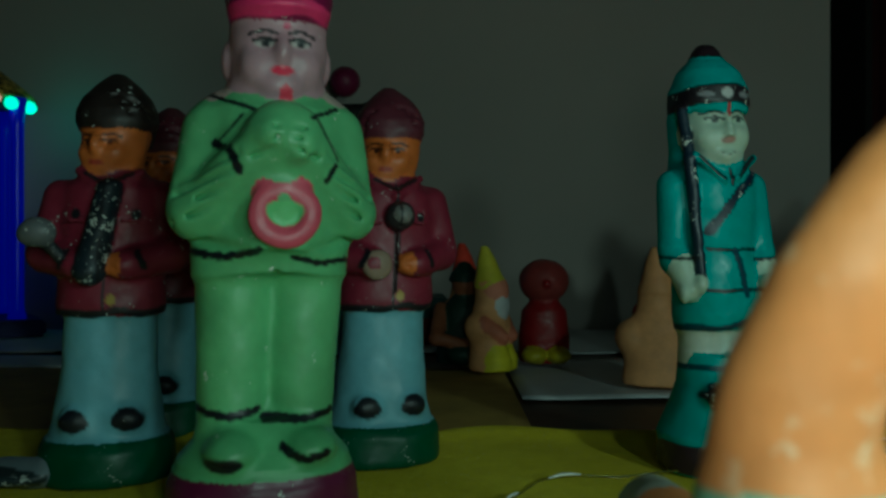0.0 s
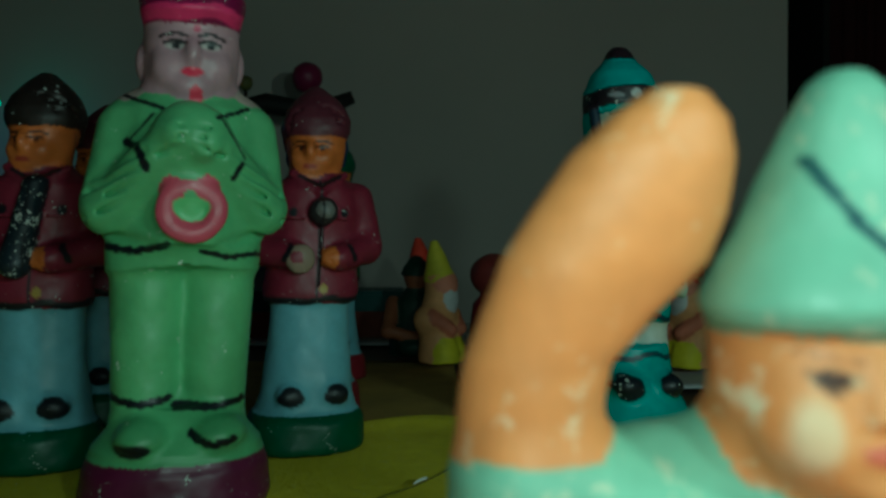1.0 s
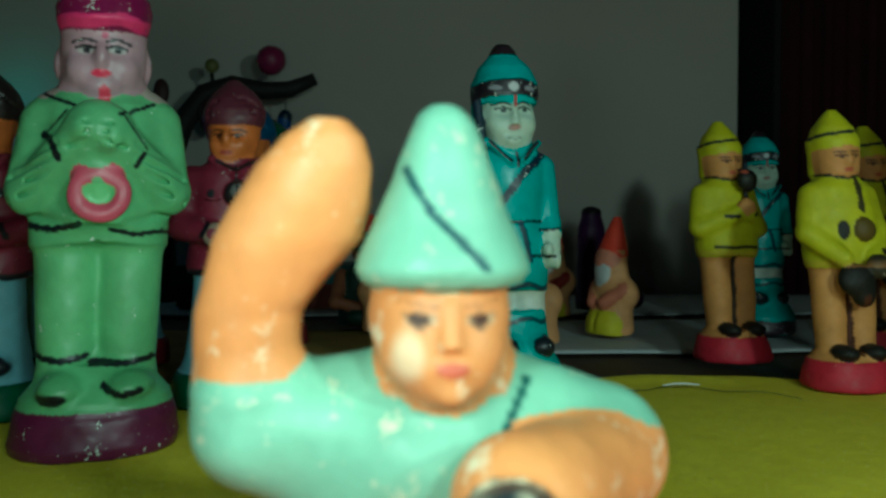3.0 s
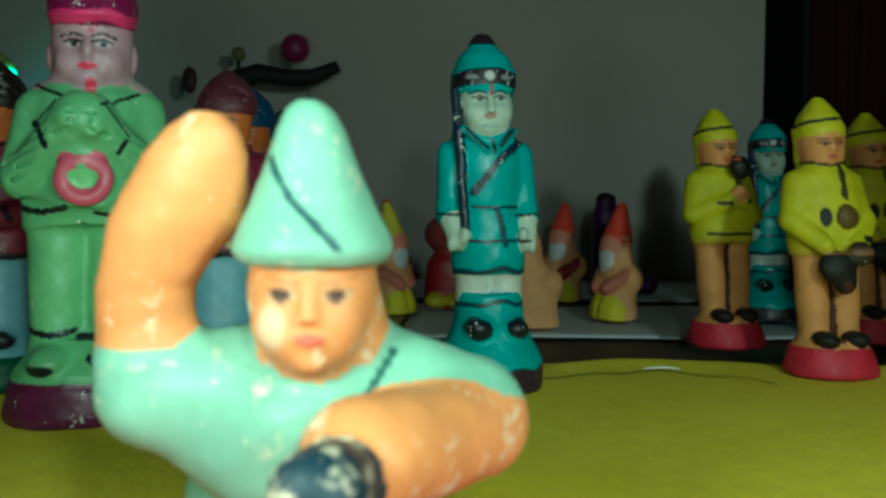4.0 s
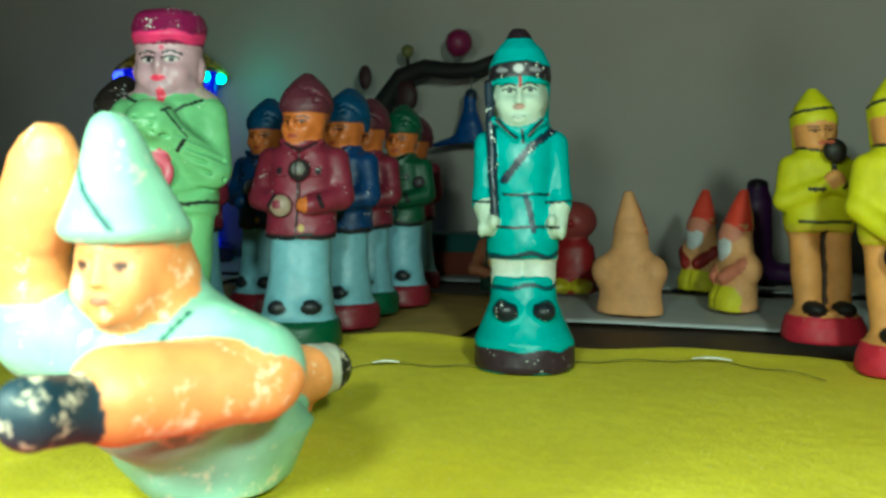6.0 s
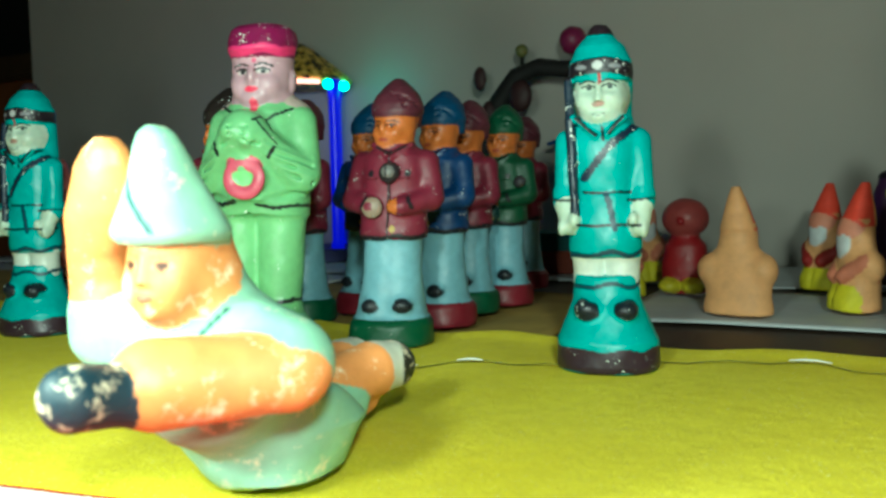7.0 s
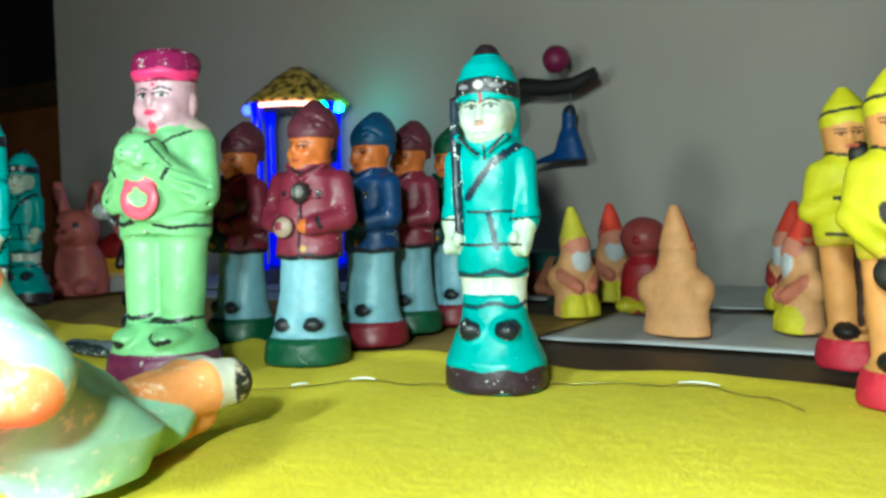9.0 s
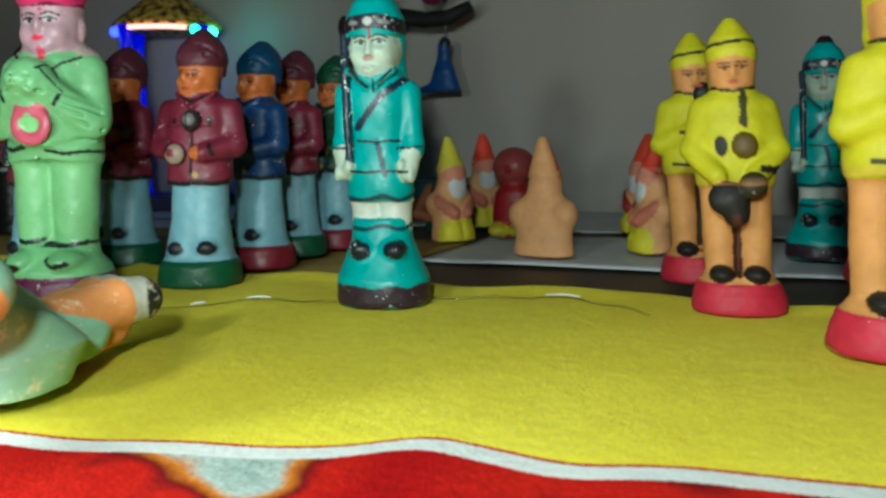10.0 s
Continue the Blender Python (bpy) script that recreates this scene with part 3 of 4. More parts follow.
    p += [(belt(0.0, 0.0122, 0.0008), (52, 34, 46, 0.62)), (arch(0.1512, 0.1592), (34, 28, 36, 0.75)), (spot(0, 0.1552, 0.0026, 0.0022, front=-0.006), (186, 190, 190)), (spot(-0.0085, 0.1545, 0.0030, 0.0013, front=-0.004), (140, 142, 148)), (spot(0.0085, 0.1545, 0.0030, 0.0013, front=-0.004), (140, 142, 148)),
          (stroke([(-0.0012, 0.1372), (-0.0026, 0.1352)], 0.0005, front=-0.008), (110, 122, 112)), (stroke([(-0.0030, 0.1308), (0.0, 0.1300), (0.0030, 0.1308)], 0.0005, front=-0.008), (110, 122, 112)),
          (spot(-0.0085, 0.0315, 0.0066, 0.0056, front=-0.006), (22, 30, 40, 0.8)), (spot(0.0108, 0.0318, 0.0058, 0.0050, front=-0.006), (22, 30, 40, 0.95)),
          (stroke([(0.0175, 0.1250), (0.004, 0.1140), (-0.0085, 0.0985)], 0.0040, front=0), (24, 40, 62, 0.8)),
          (stroke([(-0.0118, 0.1290), (-0.006, 0.1235), (-0.0022, 0.1205)], 0.0020, front=0), INK), (stroke([(0.0118, 0.1290), (0.0075, 0.1245), (0.0045, 0.1210)], 0.0020, front=0), INK), (stroke([(0.0012, 0.1245), (0.0016, 0.1175)], 0.0013, front=0), INK),
          (stroke([(-0.0095, 0.0915), (0.004, 0.0908), (0.0145, 0.0912)], 0.0014, front=0), INK), (stroke([(-0.0120, 0.0745), (0.002, 0.0742), (0.0120, 0.0748), (0.0190, 0.0745)], 0.0016, front=0.004), INK),
          (stroke([(0.0022, 0.0905), (0.0044, 0.0825), (0.0065, 0.0725)], 0.0030, front=0), (20, 66, 84)),
          (belt(0.0585, 0.0612, 0.0010), (16, 62, 78, 0.6)), (belt(0.0425, 0.0448, 0.0010), (20, 70, 82, 0.6)),
          (stroke([(-0.0290, 0.0880), (-0.0130, 0.0872)], 0.0013, front=0.01), INK), (stroke([(0.0130, 0.0872), (0.0290, 0.0878)], 0.0013, front=0.01), INK)]
    return clay("turquoise_soldier_doll", f, p, 0.0008, GLOSSY, (-0.022, 0.035))


def bandsman(name, jacket, cap, foot, prop):
    """Band player in a jacket and pale blue trousers on a round foot."""
    B, S, N = (130, 180, 196, 0.4), (206, 112, 52, 0.3), (26, 26, 34, 0.8)
    look_aside = -20.0 if prop in ("rattle", "horn") else 0.0
    ca, sa = math.cos(radians(look_aside)), math.sin(radians(look_aside))

    def aside(x, y, z):
        return (x * ca - y * sa, x * sa + y * ca, z)
    f = [
        Loft([(0, 0.0268, 0.0250, 0), (0.003, 0.0272, 0.0255, 0), (0.013, 0.0262, 0.0245, 0), (0.016, 0.0245, 0.0225, 0)], foot, 0.002),
        Loft([(0.014, 0.0240, 0.0215, 0), (0.024, 0.0212, 0.0185, 0), (0.045, 0.0186, 0.0155, 0), (0.072, 0.0176, 0.0145, 0)], B, 0.003),
        Limb((0, -0.0240, 0.022), (0, -0.0185, 0.070), 0.0030, 0.0030, B, 0.005, cut=True),
        Ball((-0.0098, -0.0162, 0.0250), (0.0060, 0.0042, 0.0045), B, 0.004), Ball((0.0098, -0.0162, 0.0250), (0.0060, 0.0042, 0.0045), B, 0.004),
        Loft([(0.0660, 0.0212, 0.0165, 0), (0.070, 0.0217, 0.0172, 0), (0.085, 0.0205, 0.0165, 0), (0.105, 0.0215, 0.0170, 0), (0.117, 0.0195, 0.0150, 0), (0.124, 0.0120, 0.0105, 0), (0.128, 0.008, 0.008, 0)], jacket, 0.003),
        Limb((-0.0200, 0, 0.113), (-0.0245, -0.003, 0.091), 0.0076, 0.0076, jacket, 0.004), Limb((0.0200, 0, 0.113), (0.0245, -0.003, 0.091), 0.0076, 0.0076, jacket, 0.004),
        Limb((-0.0240, -0.005, 0.090), (-0.0095, -0.0190, 0.086), 0.0072, 0.0058, jacket, 0.003), Limb((0.0240, -0.005, 0.090), (0.0095, -0.0190, 0.086), 0.0072, 0.0058, jacket, 0.003),
        Ball((0.0060, -0.0200, 0.086), (0.0060, 0.0046, 0.0048), S, 0.002), Limb((0.0025, -0.0238, 0.0876), (0.0085, -0.0225, 0.0880), 0.0005, 0.0005, S, 0.001, cut=True), Limb((0.0025, -0.0240, 0.0850), (0.0085, -0.0228, 0.0855), 0.0005, 0.0005, S, 0.001, cut=True),
        Limb((-0.0120, -0.0090, 0.1235), (0, -0.0165, 0.1150), 0.0017, 0.0014, jacket, 0.002), Limb((0.0120, -0.0090, 0.1235), (0, -0.0165, 0.1150), 0.0017, 0.0014, jacket, 0.002),
        Limb((-0.0135, -0.0170, 0.1035), (-0.0065, -0.0185, 0.1035), 0.0008, 0.0008, jacket, 0.002), Limb((0.0065, -0.0185, 0.1035), (0.0135, -0.0170, 0.1035), 0.0008, 0.0008, jacket, 0.002),
        Loft([(0.119, 0.0125, 0.0110, 0), (0.124, 0.0108, 0.0108, 0), (0.129, 0.0120, 0.0122, -0.001), (0.136, 0.0130, 0.0132, -0.001), (0.145, 0.0132, 0.0132, 0)], S, 0.003),
        Ball(aside(0, -0.0095, 0.1262), (0.0062, 0.0048, 0.0042), S, 0.004), Ball(aside(-0.0055, -0.0100, 0.1310), (0.0044, 0.0040, 0.0042), S, 0.003), Ball(aside(0.0055, -0.0100, 0.1310), (0.0044, 0.0040, 0.0042), S, 0.003),
        Limb(aside(-0.0066, -0.0138, 0.1352), aside(-0.0040, -0.0144, 0.1348), 0.0014, 0.0014, S, 0.003, cut=True), Limb(aside(0.0066, -0.0138, 0.1352), aside(0.0040, -0.0144, 0.1348), 0.0014, 0.0014, S, 0.003, cut=True),
        Ball(aside(0, -0.0146, 0.1340), (0.0020, 0.0028, 0.0038), S, 0.003),
        Loft([(0.1410, 0.0142, 0.0146, 0.0005), (0.1440, 0.0156, 0.0160, 0.0010), (0.1490, 0.0158, 0.0162, 0.0020), (0.1545, 0.0136, 0.0144, 0.0030), (0.1595, 0.0096, 0.0108, 0.0040), (0.1630, 0.0058, 0.0066, 0.0048), (0.1655, 0.0026, 0.0030, 0.0052)], cap, 0.002),
        *[Limb((-0.0165, -0.0060, 0.1440 + 0.0034 * k), (0.0120, -0.0130, 0.1480 + 0.0040 * k), 0.0006, 0.0006, cap, 0.0020, cut=True) for k in range(3)],
        Limb((0.0165, -0.0030, 0.1460), (0.0020, -0.0140, 0.1560), 0.0006, 0.0006, cap, 0.0020, cut=True),
        Loft([(0.1350, 0.0132, 0.0066, 0.0090), (0.146, 0.0150, 0.0085, 0.0075)], cap, 0.003),
    ]
    if prop == "rattle":
        f += [Ball((0.0010, -0.0190, 0.1065), (0.0064, 0.0056, 0.0064), (48, 44, 48, 0.6), 0.001), Ball((0.0010, -0.0234, 0.1070), (0.0038, 0.0024, 0.0038), (120, 118, 116, 0.7), 0.001), Limb((0.0010, -0.019, 0.104), (0.0005, -0.0190, 0.074), 0.0009, 0.0008, (70, 34, 44, 0.6), 0.001),
              Ball((-0.0085, -0.0215, 0.0855), (0.0064, 0.0030, 0.0066), (150, 128, 112, 0.7), 0.001)]
    elif prop == "drum":
        f += [Ball((-0.0020, -0.0235, 0.0760), (0.0098, 0.0075, 0.0100), (24, 62, 62, 0.7), 0.001), Ball((0.0225, -0.0160, 0.1010), (0.0052, 0.0046, 0.0048), (64, 60, 66, 0.7), 0.001)]
    elif prop == "horn":
        f += [Limb((0.001, -0.016, 0.116), (-0.004, -0.0225, 0.084), 0.0048, 0.0062, (30, 40, 50, 1.1), 0.001), Limb((-0.010, -0.017, 0.083), (-0.0220, -0.024, 0.097), 0.0022, 0.0026, (40, 44, 50, 0.8), 0.001),
              Ball((-0.0230, -0.025, 0.0985), (0.0072, 0.0050, 0.0058), (96, 100, 104, 1.0), 0.001)]
    else:
        f += [Ball((0.0, -0.0215, 0.0965), (0.0060, 0.0050, 0.0060), (120, 124, 130, 0.7), 0.001)]
    p = [(turned(m, 0, 0, look_aside), c) for m, c in face(0.1330, -0.003, 0.0116, (70, 34, 22, 0.3), (164, 62, 46))]
    p += [(spot(-0.0100, 0.0250, 0.0056, 0.0044, front=-0.006), (24, 28, 36, 0.55)), (spot(0.0104, 0.0254, 0.0058, 0.0046, front=-0.006), (24, 28, 36, 0.55)),
          (belt(0.0655, 0.0685, 0.0006), N), (stroke([(0, 0.120), (0, 0.068)], 0.0012, front=0), N),
          (stroke([(-0.0090, 0.1225), (0, 0.1180), (0.0090, 0.1225)], 0.0018, front=0.004), N),
          (spot(0.0115, 0.1060, 0.0020, 0.0020, front=0), N), (spot(-0.0115, 0.1060, 0.0020, 0.0020, front=0), N), (spot(0.0030, 0.0720, 0.0020, 0.0022, front=0), (180, 150, 60)),
          (stroke([(0.013, 0.0915), (0.016, 0.0850)], 0.0022, front=-0.008), N), (stroke([(-0.013, 0.0915), (-0.016, 0.0850)], 0.0022, front=-0.008), N)]
    return clay(name, f, p, 0.00105, SATIN, (0.045 if prop == "rattle" else 0.02, 0.02))


def constable(name, prop):
    """Player in a yellow shirt and pointed yellow cap on a red foot."""
    Y, S, R, N = (202, 196, 16, 0.25), (214, 148, 82, 0.4), (198, 34, 58, 0.45), (24, 20, 16, 0.4)
    f = [
        Loft([(0, 0.0250, 0.0225, 0), (0.003, 0.0254, 0.0230, 0), (0.010, 0.0240, 0.0215, 0), (0.0155, 0.0212, 0.0190, 0)], R, 0.002),
        Loft([(0.0145, 0.0208, 0.0186, 0), (0.020, 0.0180, 0.0160, 0)], S, 0.003),
        Limb((-0.0088, 0, 0.019), (-0.0092, 0, 0.078), 0.0085, 0.0100, S, 0.003), Limb((0.0088, 0, 0.019), (0.0092, 0, 0.078), 0.0085, 0.0100, S, 0.003),
        Ball((-0.0088, -0.0125, 0.0212), (0.0068, 0.0082, 0.0044), N, 0.002), Ball((0.0088, -0.0125, 0.0212), (0.0068, 0.0082, 0.0044), N, 0.002),
        Loft([(0.0690, 0.0196, 0.0145, 0), (0.074, 0.0205, 0.0155, 0), (0.088, 0.0212, 0.0165, 0), (0.100, 0.0208, 0.0160, 0), (0.113, 0.0180, 0.0135, 0), (0.119, 0.0120, 0.0100, 0), (0.122, 0.008, 0.008, 0)], Y, 0.004),
        Limb((-0.0160, 0, 0.108), (-0.0194, -0.002, 0.089), 0.0068, 0.0070, Y, 0.005), Limb((0.0160, 0, 0.108), (0.0194, -0.002, 0.089), 0.0068, 0.0070, Y, 0.005),
        Loft([(0.116, 0.0090, 0.0090, 0), (0.121, 0.0112, 0.0112, -0.001), (0.130, 0.0122, 0.0120, -0.001), (0.140, 0.0118, 0.0118, 0)], S, 0.002),
        Ball((0, -0.0126, 0.1285), (0.0019, 0.0026, 0.0036), S, 0.003),
        Loft([(0.1345, 0.0128, 0.0126, 0.0005), (0.1400, 0.0133, 0.0132, 0.0005), (0.1470, 0.0108, 0.0110, 0.001), (0.1530, 0.0062, 0.0064, 0.001), (0.1570, 0.0025, 0.0025, 0.001)], Y, 0.002),
        Loft([(0.1190, 0.0120, 0.0060, 0.0070), (0.140, 0.0126, 0.0070, 0.0062)], Y, 0.003),
    ]
    if prop == "tuba":
        f += [Limb((-0.0218, -0.004, 0.087), (-0.0100, -0.0170, 0.074), 0.0066, 0.0054, Y, 0.003), Limb((0.0218, -0.004, 0.087), (0.0100, -0.0170, 0.074), 0.0066, 0.0054, Y, 0.003),
              Ball((-0.0045, -0.0200, 0.0620), (0.0105, 0.0060, 0.0092), N, 0.002), Ball((-0.0010, -0.0200, 0.0560), (0.0070, 0.0050, 0.0090), N, 0.002), Ball((0.0075, -0.0225, 0.0695), (0.0072, 0.0050, 0.0066), (52, 44, 28, 0.5), 0.001),
              Ball((0.0045, -0.0165, 0.0895), (0.0064, 0.0030, 0.0066), (96, 76, 20, 0.3), 0.001)]
        p = [(spot(-0.0075, 0.0895, 0.0032, 0.0054, front=-0.004), N), (stroke([(0.0045, 0.1160), (0.0045, 0.1010)], 0.0040, front=0), (60, 54, 20)), (stroke([(0.0130, 0.0775), (0.0210, 0.0765)], 0.0042, front=0), N), (stroke([(-0.0010, 0.0520), (0.0, 0.0220)], 0.0046, front=0), (76, 34, 14))]
    else:
        f += [Limb((-0.0220, -0.004, 0.087), (-0.0020, -0.0170, 0.0960), 0.0064, 0.0052, Y, 0.003), Limb((0.0220, -0.004, 0.087), (0.0060, -0.0180, 0.0960), 0.0064, 0.0052, Y, 0.003), Ball((0.004, -0.0195, 0.1000), (0.0060, 0.0045, 0.0060), S, 0.002),
              Limb((0.0040, -0.0150, 0.1240), (0.0045, -0.0200, 0.1000), 0.0016, 0.0014, N, 0.001), Ball((0.0040, -0.0215, 0.1175), (0.0068, 0.0050, 0.0072), N, 0.001)]
        p = [(stroke([(-0.0100, 0.0945), (-0.0030, 0.0945)], 0.0028, front=-0.004), N), (stroke([(0.0080, 0.0955), (0.0130, 0.0975)], 0.0028, front=-0.004), N), (stroke([(0, 0.0680), (0, 0.0240)], 0.0034, front=0), (50, 30, 16)), (stroke([(-0.0150, 0.0745), (0.0150, 0.0745)], 0.0022, front=0.004), (60, 54, 20))]
    p += face(0.1285, -0.003, 0.0104, (90, 52, 34), (196, 92, 66))
    p += [(lambda v: np.clip((0.0010 - np.abs(v[:, 2] - 0.1425 - v[:, 0] * 0.10 + v[:, 1] * 0.12)) / 0.0004 + 0.5, 0, 1), INK), (stroke([(-0.0110, 0.1200), (0, 0.1180), (0.0110, 0.1200)], 0.0018, front=0.01), (40, 34, 14)),
          (lambda v: (v[:, 2] < 0.079) * (v[:, 2] > 0.069) * (v[:, 1] < 0.03) * np.clip((0.0740 - v[:, 2]) / 0.004, 0, 1) * 0.35, S)]
    return clay(name, f, p, 0.00105, MATT, (-0.06, 0.03))


def crawler():
    """Crouching soldier in sea green, one arm thrown up beside the pointed cap, a speckled gun in the other hand."""
    G, O, N, SH = (144, 194, 166, 0.66), (230, 150, 88, 0.70), (24, 50, 62, 1.0), (196, 196, 180, 0.6)
    o = np.array((0.065, 0.130, 0.0))

    def at(x, y, z):
        return tuple(np.array((x, y, z)) - o)
    hx, hy, turn = 0.0762, 0.0922, 10.0
    fx, fy = math.sin(radians(turn)), -math.cos(radians(turn))
    hand = [(0.0605, 0.0094, 0.0092, 0.0995, 0.0412), (0.0670, 0.0096, 0.0090, 0.0985, 0.0408), (0.0740, 0.0097, 0.0088, 0.0970, 0.0418), (0.0800, 0.0110, 0.0084, 0.0950, 0.0450), (0.0870, 0.0130, 0.0080, 0.0928, 0.0492),
            (0.0930, 0.0122, 0.0074, 0.0912, 0.0520), (0.1000, 0.0100, 0.0066, 0.0896, 0.0545), (0.1045, 0.0070, 0.0052, 0.0886, 0.0562), (0.1078, 0.0030, 0.0030, 0.0880, 0.0575)]
    f = [
        Ball(at(0.074, 0.104, 0.0450), (0.0330, 0.0165, 0.0165), G, 0.006),
        Limb(at(0.074, 0.106, 0.040), at(0.061, 0.140, 0.022), 0.0205, 0.0205, G, 0.010),
        Ball(at(0.057, 0.143, 0.017), (0.0225, 0.0270, 0.0180), G, 0.008),
        Ball(at(0.066, 0.130, 0.010), (0.0140, 0.0150, 0.0110), G, 0.006),
        Limb(at(0.055, 0.150, 0.0125), at(0.050, 0.192, 0.010), 0.0135, 0.0095, G, 0.006),
        Limb(at(0.066, 0.155, 0.015), at(0.068, 0.176, 0.015), 0.0115, 0.0100, G, 0.006),
        Limb(at(0.060, 0.160, 0.019), at(0.0700, 0.193, 0.0245), 0.0106, 0.0100, O, 0.004),
        Limb(at(0.0705, 0.196, 0.0248), at(0.0735, 0.2025, 0.0250), 0.0100, 0.0092, SH, 0.003),
        Limb(at(0.052, 0.165, 0.017), at(0.0520, 0.199, 0.0225), 0.0110, 0.0102, O, 0.004), Limb(at(0.0515, 0.201, 0.0232), at(0.0515, 0.2075, 0.0238), 0.0100, 0.0092, SH, 0.003), Limb(at(0.061, 0.172, 0.012), at(0.0615, 0.196, 0.014), 0.0110, 0.0090, O, 0.004),
        Loft([(0.004, 0.0150, 0.0190, 0.008, 0.010), (0.020, 0.0205, 0.0230, 0.010, 0.011), (0.030, 0.0190, 0.0180, 0.001, 0.012), (0.040, 0.0170, 0.0130, -0.012, 0.012)], G, 0.005, power=2.6),
        Limb(at(0.064, 0.103, 0.0515), at(0.0425, 0.1000, 0.0530), 0.0128, 0.0116, G, 0.008), Limb(at(0.0425, 0.1000, 0.0530), at(0.0412, 0.0992, 0.0580), 0.0114, 0.0100, G, 0.005),
        Loft([(z, w, d, y - o[1], x - o[0]) for z, w, d, y, x in hand], O, 0.004, power=2.0),
        Limb(at(0.093, 0.103, 0.0505), at(0.1060, 0.102, 0.0480), 0.0128, 0.0120, G, 0.008),
        Limb(at(0.1090, 0.099, 0.0455), at(0.0890, 0.0735, 0.0462), 0.0098, 0.0114, O, 0.003),
        Limb(at(0.0872, 0.0710, 0.0440), at(0.0850, 0.0530, 0.0468), 0.0072, 0.0078, N, 0.002),
        Limb(at(hx - 0.001, 0.102, 0.056), at(hx, 0.0970, 0.064), 0.0110, 0.0100, O, 0.004), Ball(at(0.0752, 0.0985, 0.0480), (0.0190, 0.0150, 0.0128), G, 0.004),
        Ball(at(hx, hy, 0.0735), (0.0124, 0.0118, 0.0130), O, 0.003), Ball(at(hx + fx * 0.0052, hy + fy * 0.0052, 0.0642), (0.0074, 0.0066, 0.0056), O, 0.005),
        Ball(at(hx + 0.0052, hy - 0.0060, 0.0680), (0.0052, 0.0046, 0.0050), O, 0.003), Ball(at(hx - 0.0046, hy - 0.0066, 0.0680), (0.0052, 0.0046, 0.0050), O, 0.003),
        Loft([(0.0690, 0.0020, 0.0022, hy + fy * 0.0122 - o[1], hx + fx * 0.0122 - o[0]), (0.0725, 0.0014, 0.0020, hy + fy * 0.0114 - o[1], hx + fx * 0.0114 - o[0]), (0.0770, 0.0011, 0.0016, hy + fy * 0.0106 - o[1], hx + fx * 0.0106 - o[0])], O, 0.002),
        Ball(at(hx + fx * 0.0118, hy + fy * 0.0118, 0.0655), (0.0026, 0.0016, 0.0014), O, 0.0015), Ball(at(hx + fx * 0.0106, hy + fy * 0.0106, 0.0615), (0.0028, 0.0020, 0.0020), O, 0.002),
        Limb(at(hx + 0.001, 0.0990, 0.0640), at(hx, 0.0985, 0.0790), 0.0108, 0.0112, O, 0.004),
        Limb(at(hx + 0.0015, 0.1035, 0.0660), at(hx + 0.004, 0.1090, 0.0500), 0.0096, 0.0140, G, 0.008),
        Loft([(0.0792, 0.0138, 0.0136, 0.0005), (0.0816, 0.0153, 0.0151, 0), (0.0838, 0.0148, 0.0146, 0), (0.0900, 0.0118, 0.0116, -0.0008), (0.0970, 0.0090, 0.0089, -0.0020), (0.1040, 0.0064, 0.0063, -0.0032), (0.1078, 0.0046, 0.0046, -0.0040), (0.1098, 0.0024, 0.0024, -0.0043)], G, 0.002, tilt=-0.5),
    ]
    f[-1].x = 0.0768 - o[0]
    f[-1].rows[:, 3] += 0.0915 - o[1]
    ez = 0.0738
    brown = (66, 32, 18, 0.2)
    p = []
    for s in (-1, 1):
        e = s * 0.0050
        p += [(spot(e, ez, 0.0027, 0.0013, front=-0.004), (214, 170, 130)), (spot(e - 0.0003, ez, 0.0017, 0.0014, front=-0.004), brown),
              (stroke([(e - s * 0.0026, ez + 0.0026), (e + s * 0.0034, ez + 0.0029)], 0.0007, front=-0.004), (176, 104, 52)), (stroke([(e - 0.0027, ez + 0.0009), (e + 0.0027, ez + 0.0010)], 0.0006, front=-0.004), brown)]
    p = [(spot(-0.0072, ez - 0.0062, 0.0026, 0.0042, 0.0016, front=-0.002), (234, 196, 156, 0.7))] + p
    p += [(spot(0, ez - 0.0080, 0.0028, 0.0013, front=-0.004), (206, 96, 70)), (stroke([(-0.001, ez - 0.0044), (0.001, ez - 0.0044)], 0.0006, front=-0.008), (200, 116, 60))]
    p = [(turned(m, hx - o[0], hy - o[1], turn), c) for m, c in p]
    p += [(turned(stroke([(-0.0050, 0.0985), (-0.0012, 0.0925), (0.0030, 0.0878), (0.0085, 0.0826)], 0.0015, front=0.0), hx - o[0], hy - o[1], turn - 14), (16, 70, 78)),
          (lambda v: stroke([(0.0918 - o[0], 0.0615), (0.0870 - o[0], 0.0520), (0.0830 - o[0], 0.0430)], 0.0015, front=-0.018)(v) * (v[:, 1] > -0.0490), (30, 86, 80)),
          (lambda v: np.clip((v[:, 0] * 0.75 + v[:, 1] * 0.66 - 0.0575) / 0.0006, 0, 1) * (v[:, 2] > 0.016) * (v[:, 1] > 0.05), (30, 32, 26, 0.8))]
    ob_mesh = clay("crouching_soldier_doll", f, p, 0.0009, WORN)
    return put("soldier_figurine", ob_mesh, *o[:2], 0, "sea-green crouching clay soldier with raised orange arm and speckled gun", "figurine", size=1.0)


def gnome(name, hat, back, wide=0.0205, arms=(206, 120, 92, 0.2), skew=(0.0, 0.0)):
    """Seated bearded gnome; the back of the cast is left tan."""
